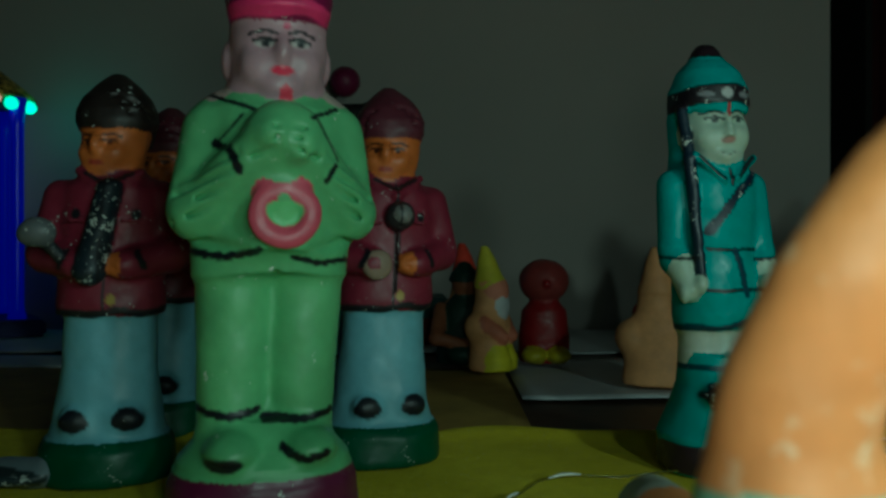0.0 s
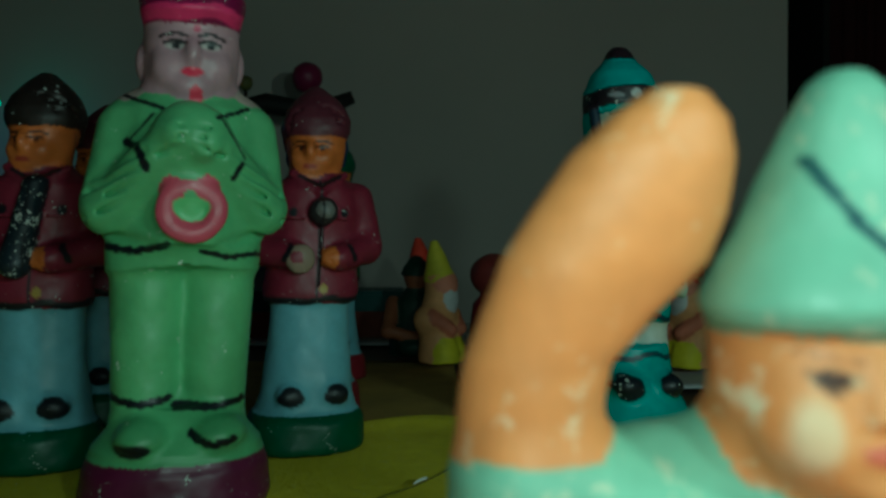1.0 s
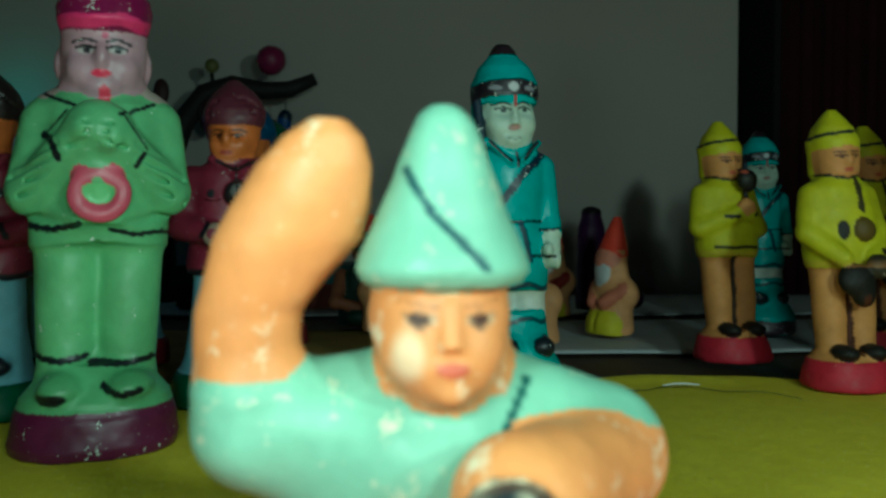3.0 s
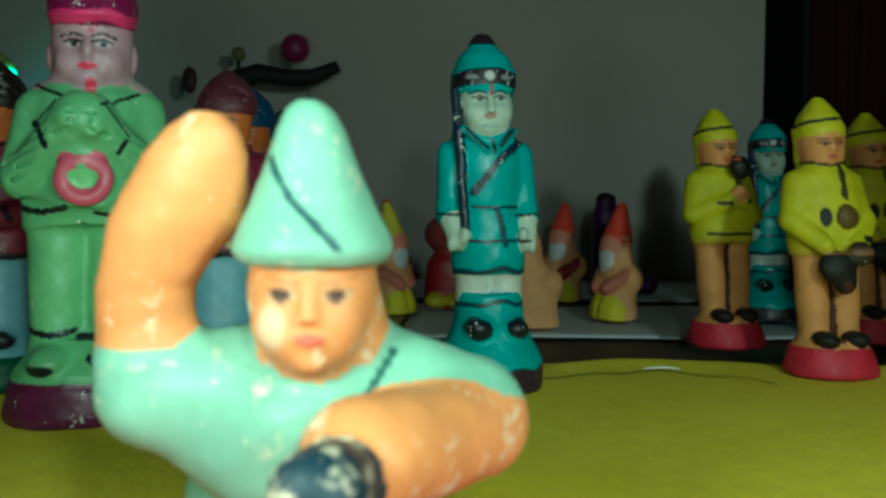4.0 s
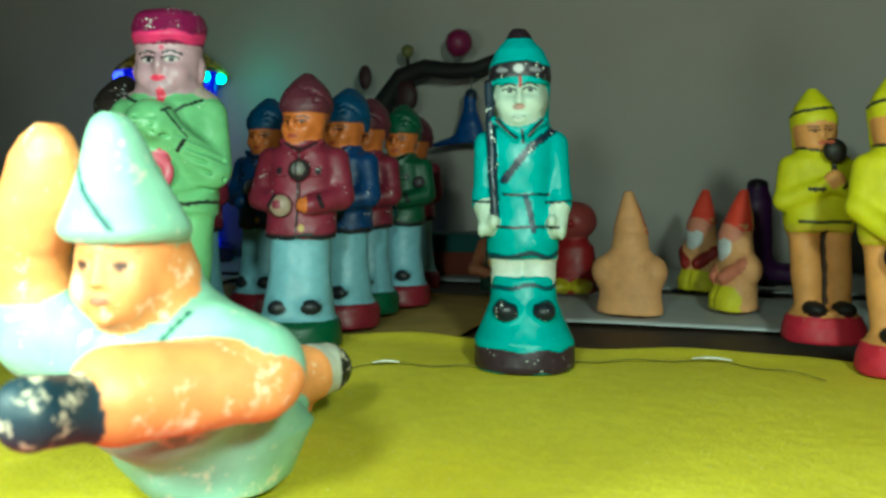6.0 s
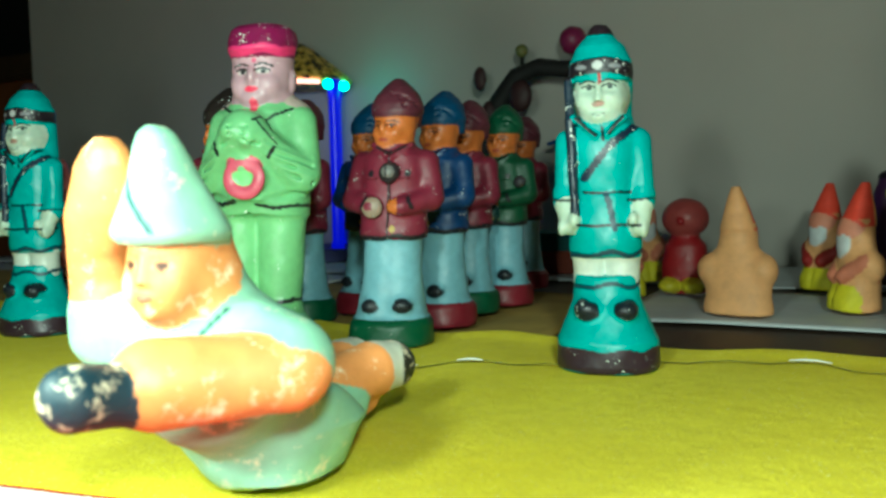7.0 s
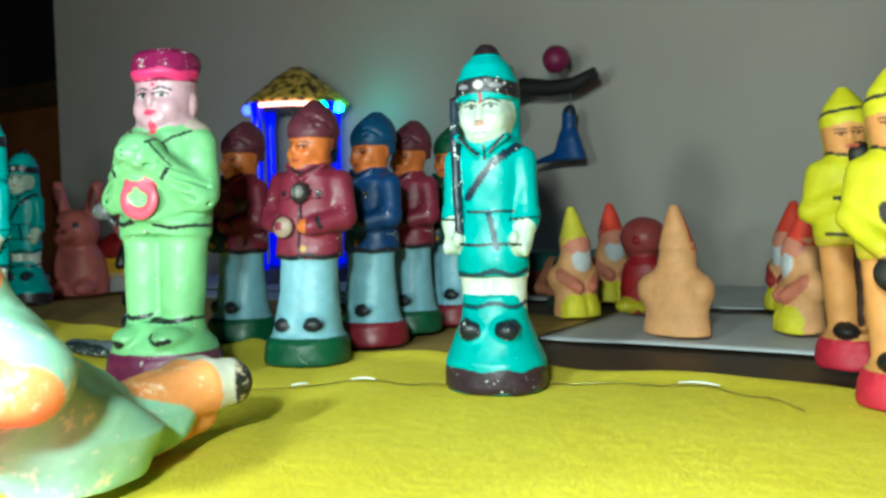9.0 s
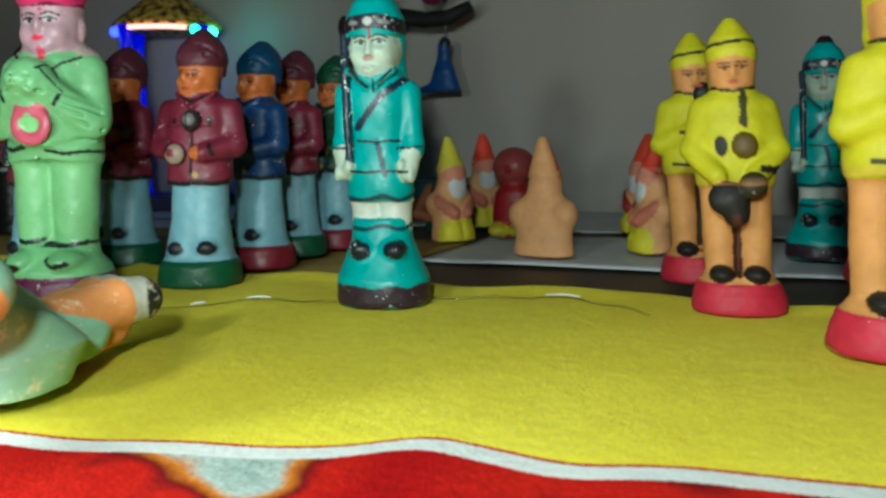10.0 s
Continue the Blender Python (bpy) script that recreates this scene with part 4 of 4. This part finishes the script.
    T, PK, Yl, R, Wh = (232, 168, 112, 0.15), (224, 142, 116, 0.2), (222, 208, 40, 0.2), (176, 40, 32, 0.3), (214, 216, 218, 0.2)
    f = [
        Loft([(0, wide * 0.98, 0.0150, 0), (0.004, wide, 0.0156, 0), (0.014, wide * 0.94, 0.0150, 0), (0.032, wide, 0.0145, 0), (0.042, wide * 0.88, 0.0130, 0), (0.050, 0.0155, 0.0115, 0), (0.060, 0.0125, 0.0110, 0), (0.068, 0.0120, 0.0105, 0)], T, 0.006, power=2.0),
        Ball((0, -0.003, 0.060), (0.0125, 0.0120, 0.0120), PK, 0.004),
        Ball((0, -0.0105, 0.0500), (0.0092, 0.0046, 0.0130), Wh, 0.002), Ball((0, -0.0128, 0.0590), (0.0022, 0.0022, 0.0022), PK, 0.002),
        Loft([(0, 0.0185, 0.0120, -0.0085), (0.010, 0.0185, 0.0120, -0.0085), (0.019, 0.0150, 0.0090, -0.0075)], Yl, 0.003), Limb((0, -0.0215, 0.004), (0, -0.0180, 0.016), 0.0016, 0.0016, Yl, 0.003, cut=True),
        Limb((-0.78 * wide, -0.003, 0.036), (-0.0070, -0.0150, 0.026), 0.0062, 0.0052, arms, 0.003), Limb((0.78 * wide, -0.003, 0.036), (0.0070, -0.0150, 0.026), 0.0062, 0.0052, arms, 0.003),
        Ball((-0.80 * wide, 0.003, 0.0335), (0.0085, 0.0095, 0.0105), T, 0.005), Ball((0.80 * wide, 0.003, 0.0335), (0.0085, 0.0095, 0.0105), T, 0.005),
        Loft([(0.0640, 0.0124, 0.0122, 0), (0.0720, 0.0112, 0.0108, 0.001), (0.0850, 0.0072, 0.0070, 0.003), (0.0960, 0.0030, 0.0030, 0.005)], hat, 0.003),
    ]
    p = [(lambda v: np.clip((v[:, 1] - back) / 0.002, 0, 1), T)]
    return clay(name, f, p, 0.0014, MATT, skew)


MAROON, NAVY, BOTTLE = (124, 36, 58, 0.66), (14, 60, 112, 0.62), (20, 78, 50, 0.5)
DGREEN, BRICK, PLUM = (10, 80, 50, 0.6), (120, 24, 40, 0.5), (92, 40, 54, 0.5)

crawler()
put("musician_figurine", piper(), -0.0605, 0.281, 18, "glossy light green clay musician with magenta cap and pink hoop", "figurine", size=0.945)
soldier_mesh = soldier()
put("soldier_figurine", soldier_mesh, 0.1143, 0.345, 12, "glossy turquoise clay soldier with white socks and a slung rifle", "figurine", "turquoise soldiers", size=0.975)
put("soldier_figurine", soldier_mesh, 0.337, 0.602, 0, "turquoise clay soldier standing on the grey paper sheet", "figurine", "turquoise soldiers", size=0.89)
put("soldier_figurine", soldier_mesh, -0.279, 0.303, 10, "turquoise clay soldier behind the crouching one", "figurine", "turquoise soldiers")
put("soldier_figurine", soldier_mesh, -0.576, 0.514, 20, "turquoise clay soldier beside the pink rabbit", "figurine", "turquoise soldiers")

BAND = [
    ("maroon", MAROON, PLUM, DGREEN, "rattle", [(-0.028, 0.362, 18)], "maroon-jacketed clay bandsman with rattle on a green foot"),
    ("maroon", MAROON, PLUM, DGREEN, "pipe", [(-0.048, 0.500, -8)], "maroon-jacketed clay bandsman in the middle of the band"),
    ("maroon", MAROON, PLUM, DGREEN, "drum", [(-0.140, 0.416, -8)], "maroon-jacketed clay bandsman with a dark drum on a green foot"),
    ("maroon", MAROON, (40, 32, 30, 0.7), DGREEN, "horn", [(-0.133, 0.334, 10)], "chipped maroon-jacketed clay bandsman holding a horn"),
    ("navy", NAVY, (10, 66, 104, 0.4), BRICK, "pipe", [(-0.036, 0.437, -12), (-0.117, 0.472, 0)], "navy-jacketed clay bandsman on a brick-red foot"),
    ("green", BOTTLE, (22, 84, 56, 0.4), BRICK, "drum", [(-0.041, 0.550, 0)], "green-jacketed clay bandsman with a dark drum"),
    ("maroon", MAROON, PLUM, BRICK, "pipe", [(-0.072, 0.660, -8)], "maroon-jacketed clay bandsman at the rear of the band"),
]
for colour, jacket, cap, foot, prop, places, label in BAND:
    me = bandsman("bandsman_doll", jacket, cap, foot, prop)
    for x, y, turn in places:
        put("bandsman_figurine", me, x, y, turn, label, "figurine", "band of dolls")

tuba, horn = constable("constable_doll", "tuba"), constable("constable_doll", "horn")
put("constable_figurine", tuba, 0.298, 0.389, 8, "yellow-shirted clay bandsman with a black tuba on a red foot", "figurine", "yellow-shirted dolls", size=0.94)
put("constable_figurine", tuba, 0.374, 0.503, 10, "yellow-shirted clay bandsman with a black tuba at the back", "figurine", "yellow-shirted dolls")
put("constable_figurine", horn, 0.268, 0.478, 14, "yellow-shirted clay bandsman blowing a black horn", "figurine", "yellow-shirted dolls")
put("constable_figurine", horn, 0.3640, 0.318, 20, "yellow-shirted clay bandsman standing near the red border", "figurine", "yellow-shirted dolls", size=1.04, lean=2.5)

red_gnome, yellow_gnome = gnome("gnome_doll", (232, 70, 50, 0.2), 0.006), gnome("gnome_doll", (216, 204, 60, 0.2), 0.006)
red_armed_gnome = gnome("gnome_doll", (232, 70, 50, 0.2), 0.006, 0.0205, (150, 30, 26, 0.2))
back_gnome = gnome("gnome_doll", (226, 84, 56, 0.2), 0.0015, 0.0265, (206, 120, 92, 0.2), (0.04, -0.10))
put("gnome_figurine", back_gnome, 0.143, 0.552, 168, "tan unpainted back of a seated clay gnome", "figurine", "gnomes", size=0.94)
put("gnome_figurine", yellow_gnome, 0.035, 0.626, 58, "seated clay gnome with yellow hat and white beard", "figurine", "gnomes", size=0.95)
put("gnome_figurine", red_gnome, 0.020, 0.748, 40, "seated clay gnome with red hat and white beard", "figurine", "gnomes", size=0.98)
put("gnome_figurine", red_armed_gnome, 0.186, 0.728, -35, "seated clay gnome with red hat and dark red sleeves", "figurine", "gnomes", size=0.95)
put("gnome_figurine", red_gnome, 0.217, 0.602, -62, "seated clay gnome with red hat, turned sideways", "figurine", "gnomes", size=0.95)


def purple_boot():
    V, D = (78, 30, 92, 0.2), (30, 16, 34, 0.2)
    f = [Loft([(0, 0.016, 0.016, 0), (0.03, 0.015, 0.015, 0), (0.085, 0.014, 0.012, 0), (0.100, 0.009, 0.009, 0)], V, 0.006), Limb((0, 0, 0.014), (0.045, 0, 0.010), 0.0130, 0.0105, V, 0.008), Ball((0.0, 0, 0.101), (0.010, 0.010, 0.006), D, 0.003)]
    return clay("purple_doll", f, [(belt(0.0, 0.006), D)], 0.0016, SATIN)


put("animal_figurine", purple_boot(), 0.234, 0.780, 0, "dark purple clay figure beside the gnomes", "figurine", size=0.95)


def red_sitter():
    R, H, Yl = (150, 22, 30, 0.2), (150, 62, 60, 0.2), (206, 190, 40, 0.2)
    f = [Loft([(0, 0.020, 0.017, 0), (0.020, 0.021, 0.018, 0), (0.042, 0.018, 0.015, 0), (0.052, 0.010, 0.010, 0)], R, 0.005), Ball((0, 0, 0.066), (0.0205, 0.0190, 0.0180), H, 0.003),
         Ball((-0.010, -0.016, 0.007), (0.010, 0.012, 0.0065), Yl, 0.003), Ball((0.010, -0.016, 0.007), (0.010, 0.012, 0.0065), Yl, 0.003), Ball((0, -0.019, 0.064), (0.003, 0.003, 0.003), R, 0.002)]
    return clay("red_sitting_doll", f, [], 0.0014, SATIN)


put("sitting_figurine", red_sitter(), 0.080, 0.668, 0, "round-headed dark red clay figure with yellow feet", "figurine")


def rabbit():
    P, D = (206, 110, 104, 0.3), (130, 56, 58, 0.3)
    f = [Loft([(0, 0.034, 0.028, 0), (0.02, 0.036, 0.030, 0), (0.050, 0.030, 0.024, 0), (0.066, 0.020, 0.018, 0)], P, 0.006), Ball((0, -0.006, 0.082), (0.030, 0.026, 0.026), P, 0.006), Ball((0, -0.030, 0.076), (0.011, 0.010, 0.009), P, 0.004),
         Limb((-0.018, 0, 0.100), (-0.026, 0.002, 0.135), 0.010, 0.009, P, 0.004), Limb((0.018, 0, 0.100), (0.026, 0.002, 0.135), 0.010, 0.009, P, 0.004), Ball((-0.018, -0.024, 0.010), (0.013, 0.018, 0.010), P, 0.004), Ball((0.018, -0.024, 0.010), (0.013, 0.018, 0.010), P, 0.004)]
    p = [(spot(-0.023, 0.120, 0.006, 0.016, front=0.0), D), (spot(0.023, 0.120, 0.006, 0.016, front=0.0), D), (spot(-0.011, 0.088, 0.004, 0.004, front=0), INK), (spot(0.011, 0.088, 0.004, 0.004, front=0), INK), (spot(0, 0.080, 0.004, 0.003, front=-0.02), D)]
    return clay("rabbit_doll", f, p, 0.0018, SATIN)


put("rabbit_figurine", rabbit(), -0.612, 0.604, 30, "dusty pink clay rabbit with upright ears", "figurine")


def striped_toy():
    R, Y, W = (150, 24, 22, 0.2), (222, 170, 40, 0.2), (190, 190, 190, 0.2)
    f = [Loft([(0, 0.042, 0.030, 0), (0.022, 0.044, 0.032, 0)], W, 0.004), Loft([(0.020, 0.044, 0.032, 0), (0.042, 0.044, 0.032, 0)], Y, 0.004), Loft([(0.040, 0.043, 0.031, 0), (0.062, 0.036, 0.026, 0), (0.074, 0.020, 0.016, 0)], R, 0.004)]
    return clay("striped_toy", f, [], 0.0018, SATIN)


put("striped_toy", striped_toy(), -0.600, 0.665, 34, "round red, yellow and white striped toy on the board", "toy", size=1.0)


def black_doll():
    N = (18, 18, 22, 0.25)
    f = [Loft([(0, 0.030, 0.026, 0), (0.01, 0.030, 0.026, 0), (0.03, 0.022, 0.02, 0), (0.09, 0.026, 0.02, 0), (0.115, 0.016, 0.014, 0)], N, 0.006), Ball((0, 0, 0.128), (0.016, 0.016, 0.018), N, 0.005), Limb((-0.02, 0, 0.10), (-0.03, -0.01, 0.065), 0.009, 0.008, N, 0.004), Limb((0.02, 0, 0.10), (0.03, -0.01, 0.065), 0.009, 0.008, N, 0.004)]
    return clay("black_doll", f, [(spot(0.004, 0.098, 0.007, 0.003), (150, 160, 160)), (spot(-0.006, 0.084, 0.002, 0.006), (110, 120, 120))], 0.0018, GLOSSY)


put("standing_figurine", black_doll(), -0.427, 0.550, 20, "glossy black clay figure with pale marks", "figurine", size=0.66)


def dark_sitter():
    G, S = (22, 52, 40, 0.3), (150, 90, 60, 0.3)
    f = [Loft([(0, 0.026, 0.02, 0), (0.03, 0.024, 0.02, 0), (0.05, 0.02, 0.016, 0), (0.062, 0.01, 0.01, 0)], G, 0.006), Ball((0, -0.002, 0.072), (0.012, 0.012, 0.013), S, 0.003), Loft([(0.074, 0.015, 0.015, 0), (0.082, 0.012, 0.012, 0), (0.092, 0.004, 0.004, 0)], G, 0.002),
         Limb((-0.022, 0, 0.048), (-0.030, -0.02, 0.024), 0.007, 0.006, S, 0.003), Limb((-0.030, -0.02, 0.024), (0.0, -0.03, 0.018), 0.006, 0.005, S, 0.003), Ball((0, -0.024, 0.010), (0.022, 0.016, 0.010), G, 0.004)]
    return clay("dark_sitting_doll", f, [], 0.0016, MATT)


put("sitting_figurine", dark_sitter(), 0.017, 0.664, 10, "dark green seated clay figure with bare arms", "figurine", size=0.86)


def toy_box():
    box = tagged(new("flat_box"), "flat red-brown box with a teal lid by the wall", "box")
    part("body", slab(-0.095, 0.095, -0.035, 0.035, 0.0, 0.030, 0.003), plain("red_brown_card", lin(128, 50, 28), 0.6), box, smooth=False)
    part("lid", slab(-0.099, 0.099, -0.039, 0.039, 0.026, 0.046, 0.003), plain("teal_card", lin(20, 92, 92), 0.55), box, "teal lid", smooth=False)
    return box


toy_box().matrix_world = pose(-0.095, 0.850, -0.004, 0, 0, 2)


# ---- the little tree with its hanging bird ----
def tube(points, radii, sides=10):
    bm = bmesh.new()
    rings = []
    for i, p in enumerate(points):
        d = (Vector(points[min(i + 1, len(points) - 1)]) - Vector(points[max(i - 1, 0)])).normalized()
        u = d.cross(Vector((0, 1, 0.01))).normalized()
        w = d.cross(u)
        rings.append([bm.verts.new(Vector(p) + radii[i] * (math.cos(2 * math.pi * k / sides) * u + math.sin(2 * math.pi * k / sides) * w)) for k in range(sides)])
    for a, b in zip(rings, rings[1:]):
        for k in range(sides):
            bm.faces.new((a[k], a[(k + 1) % sides], b[(k + 1) % sides], b[k]))
    bm.faces.new(rings[0][::-1])
    bm.faces.new(rings[-1])
    bmesh.ops.recalc_face_normals(bm, faces=bm.faces)
    return bm


def blob(at, r, seg=16, stretch=(1, 1, 1)):
    bm = bmesh.new()
    bmesh.ops.create_uvsphere(bm, u_segments=seg, v_segments=seg // 2 + 2, radius=r)
    for v in bm.verts:
        v.co = Vector((v.co.x * stretch[0], v.co.y * stretch[1], v.co.z * stretch[2])) * (1 + 0.06 * noise.noise(v.co * 90 + Vector(at) * 7)) + Vector(at)
    return bm


def toy_tree():
    tree = tagged(new("toy_tree"), "little black clay tree with round fruit and leaves by the wall", "toy tree")
    curve = [(-0.235, 0.0), (-0.232, 0.08), (-0.225, 0.15), (-0.205, 0.205), (-0.180, 0.236), (-0.150, 0.245), (-0.115, 0.239), (-0.085, 0.240), (-0.056, 0.252)]
    part("trunk", tube([(x, 0, z) for x, z in curve], (0.020, 0.016, 0.014, 0.013, 0.012, 0.011, 0.010, 0.0095, 0.007)), BLACK, tree)
    part("fruit", blob((-0.105, -0.004, 0.272), 0.0165), plain("magenta_fruit", lin(120, 22, 70), 0.5), tree, "dark magenta round fruit")
    part("stalk", tube([(-0.172, 0, 0.238), (-0.172, -0.002, 0.258)], (0.003, 0.002)), BLACK, tree)
    part("bud", blob((-0.172, -0.002, 0.266), 0.008), plain("olive_bud", lin(110, 110, 60), 0.6), tree, "small olive bud")
    leaf_mat = plain("dark_brown_leaf", lin(58, 30, 32), 0.6)
    part("leaf", blob((-0.170, -0.012, 0.210), 0.017, 16, (0.9, 0.5, 1.15)), leaf_mat, tree)
    part("leaf", blob((-0.228, -0.006, 0.236), 0.012, 16, (0.75, 0.5, 1.25)), leaf_mat, tree)
    part("leaf", blob((-0.215, -0.010, 0.190), 0.013, 16, (0.8, 0.5, 1.3)), leaf_mat, tree)
    return tree


toy_tree().matrix_world = pose(0, 0.905, -0.004)


def hanging_bird():
    bird = tagged(new("hanging_bird"), "blue bell-shaped clay bird hanging from the branch", "ornament")
    blue = plain("blue_clay", lin(12, 74, 140), 0.5)
    me = clay("bird_body", [Loft([(-0.100, 0.024, 0.014, 0), (-0.092, 0.0235, 0.013, 0), (-0.072, 0.017, 0.012, 0), (-0.055, 0.0105, 0.009, 0), (-0.036, 0.0085, 0.008, 0), (-0.030, 0.006, 0.006, 0)], (12, 78, 150), 0.004), Limb((-0.018, 0, -0.094), (-0.056, 0, -0.102), 0.007, 0.003, (12, 70, 140), 0.004), Ball((0.002, 0, -0.032), (0.009, 0.008, 0.010), (16, 40, 66), 0.004)], [], 0.0018, SATIN)
    body = new("body", me)
    body.parent = bird
    part("string", tube([(0.002, 0, -0.030), (0.003, 0, 0.0)], (0.0012, 0.0012), 6), plain("grey_string", lin(120, 116, 112), 0.8), bird)
    return bird


hanging_bird().matrix_world = pose(-0.092, 0.905, 0.232) @ Matrix.Diagonal((0.84, 0.84, 0.84, 1))


# ---- the lit toy pavilion ----
def pavilion():
    pav = tagged(new("toy_pavilion"), "toy pavilion with mottled gold roof, blue pillars and small coloured bulbs", "toy pavilion")
    n = Nodes("mottled_gold_roof")
    gold = n.done(n.ramp(n.noise(95, 2), [(0.42, lin(40, 40, 16)), (0.5, lin(196, 156, 50)), (0.62, lin(226, 190, 96))]), 0.5)
    bm = bmesh.new()
    rings = []
    for z, r in ((0.0, 0.074), (0.006, 0.076), (0.016, 0.066), (0.032, 0.046), (0.048, 0.026), (0.060, 0.006)):
        rings.append([bm.verts.new((r * math.cos(a * math.pi / 12), r * math.sin(a * math.pi / 12), 0.250 + z)) for a in range(24)])
    for a, b in zip(rings, rings[1:]):
        for k in range(24):
            bm.faces.new((a[k], a[(k + 1) % 24], b[(k + 1) % 24], b[k]))
    bm.faces.new(rings[0][::-1])
    bm.faces.new(rings[-1])
    part("roof", bm, gold, pav, "mottled gold domed roof")
    part("platform", slab(-0.075, 0.075, -0.075, 0.075, 0.0, 0.018, 0.003), plain("blue_base", lin(24, 34, 120), 0.5), pav, smooth=False)
    pillar_mat = glow("lit_blue_tube", lin(10, 16, 235), 0.4)
    for x in (-0.050, 0.050):
        for y in (-0.050, 0.050):
            part("pillar", tube([(x, y, 0.016), (x, y, 0.030), (x, y, 0.224), (x, y, 0.252)], (0.010, 0.007, 0.007, 0.010), 12), pillar_mat, pav)
    eave = [(0.076 * math.cos(radians(a)), 0.076 * math.sin(radians(a)), 0.2475) for a in range(235, 296, 5)]
    part("light_strip", tube(eave, [0.0032] * len(eave), 8), glow("lit_pink_strip", (1.0, 0.42, 0.34), 2.2), pav, "glowing pink light strip")
    for deg, col, label in ((205, (0.03, 0.05, 1.0), "blue bulb"), (218, (0.03, 0.05, 1.0), "blue bulb"), (306, (0.05, 0.9, 0.55), "green bulb"), (330, (0.08, 1.0, 0.62), "green bulb")):
        part("bulb", blob((0.074 * math.cos(radians(deg)), 0.074 * math.sin(radians(deg)), 0.245), 0.0068), glow("lit_bulb", col, 5), pav, label)
    return pav


pavilion().matrix_world = pose(-0.522, 0.908, -0.003, 0, 0, 34)
lamp("bulb_light", "POINT", (-0.560, 0.830, 0.232), 0.03, (0.05, 0.10, 1.0), 0.01)
lamp("bulb_light", "POINT", (-0.425, 0.930, 0.240), 0.028, (0.05, 1.0, 0.8), 0.01)


# ---- odd things on the cloth ----
def nylon_thread():
    n = Nodes("clear_nylon")
    n.bsdf.inputs["Transmission Weight"].default_value = 0.5
    mat = n.done(lin(150, 142, 70), 0.12, 0.8)
    pts = [(0.006, 0.270), (0.019, 0.289), (0.036, 0.320), (0.052, 0.326), (0.092, 0.331), (0.140, 0.362), (0.197, 0.384), (0.214, 0.383), (0.240, 0.370), (0.262, 0.352)]
    dense = []
    for (ax, ay), (bx, by) in zip(pts, pts[1:]):
        dense += [(ax + (bx - ax) * k / 6, ay + (by - ay) * k / 6, 0.0010 + 0.0008 * math.sin((ax + (bx - ax) * k / 6) * 160)) for k in range(6)]
    return tagged(part("nylon_thread", tube(dense, [0.00028] * len(dense), 6), mat), "thin clear nylon thread lying on the felt", "thread")


nylon_thread()


# White slivers laid along the nylon thread as its modelled glints.
def glint_sliver(points):
    n = Nodes("white_thread_glint")
    ob = part("glint_sliver", tube(points, [0.0003, 0.0006, 0.0006, 0.0003], 8), n.done(lin(244, 244, 238), 0.15, 0.8))
    return tagged(ob, "tiny glossy white sliver standing in for a glint of the thread on the felt", "sliver", "plastic slivers")


glint_sliver([(0.040, 0.3190, 0.0022), (0.045, 0.3225, 0.0026), (0.049, 0.3235, 0.0026), (0.053, 0.3240, 0.0022)])
glint_sliver([(0.196, 0.3810, 0.0026), (0.203, 0.3830, 0.0030), (0.209, 0.3832, 0.0030), (0.216, 0.3815, 0.0026)])
glint_sliver([(0.022, 0.2930, 0.0020), (0.024, 0.2960, 0.0024), (0.026, 0.2985, 0.0024), (0.027, 0.3010, 0.0020)])


def grey_leaf():
    G = (120, 132, 140, 0.6)
    f = [Limb((-0.030, 0, 0.004), (0.030, 0.004, 0.005), 0.004, 0.006, G, 0.003), Ball((0, 0, 0.004), (0.034, 0.011, 0.004), (44, 56, 60, 0.9), 0.003)]
    return clay("fallen_rifle", f, [], 0.0014, SATIN)


put("toy_rifle", grey_leaf(), -0.180, 0.318, -10, "slate-grey broken toy piece lying on the felt", "toy", size=1.0)


# ---- the dark corners ----
def cupboard():
    c = tagged(new("wooden_cupboard"), "orange-brown wooden cupboard in the dark corner", "cupboard")
    part("body", slab(-1.78, -1.31, 1.06, 1.32, -0.9, 0.34, 0.006), WOODDOOR, c, smooth=False)
    part("top", slab(-1.80, -1.29, 1.04, 1.33, 0.34, 0.39, 0.006), PLANK, c, smooth=False)
    return c


cupboard()


def curtain(x0, x1, y, folds, material, label):
    verts, faces = [], []
    nx = 120
    for i in range(nx + 1):
        x = x0 + (x1 - x0) * i / nx
        dy = 0.018 * math.sin(i / nx * folds * 2 * math.pi) + 0.006 * noise.noise((x * 20, 0, 2))
        verts += [(x, y + dy, -0.5), (x + 0.004 * math.sin(i), y + dy * 0.8, 0.5), (x, y + dy * 0.6, 1.3)]
    faces = [(i * 3 + j, (i + 1) * 3 + j, (i + 1) * 3 + j + 1, i * 3 + j + 1) for i in range(nx) for j in range(2)]
    me = mesh_from("curtain", verts, faces, [material])
    me.polygons.foreach_set("use_smooth", [True] * len(me.polygons))
    ob = new("curtain", me)
    ob.modifiers.new("thickness", "SOLIDIFY").thickness = 0.003
    return tagged(ob, label, "curtain")


# The door edge shares the near-black shade colour of the recess walls.
tagged(part("door_1", slab(0.517, 0.525, 1.03, 1.29, -0.9, 1.7), SHADEWALL, smooth=False), "grey edge of a door in the recess", "door", kind="structure")
curtain(0.60, 0.86, 1.22, 4, plain("dark_red_cloth", lin(54, 8, 12), 0.9, 0.3, 12), "dark red hanging cloth in the recess")
curtain(0.87, 1.25, 1.24, 6, plain("dark_green_cloth", lin(10, 34, 20), 0.9, 0.3, 12), "dark green hanging cloth in the recess")
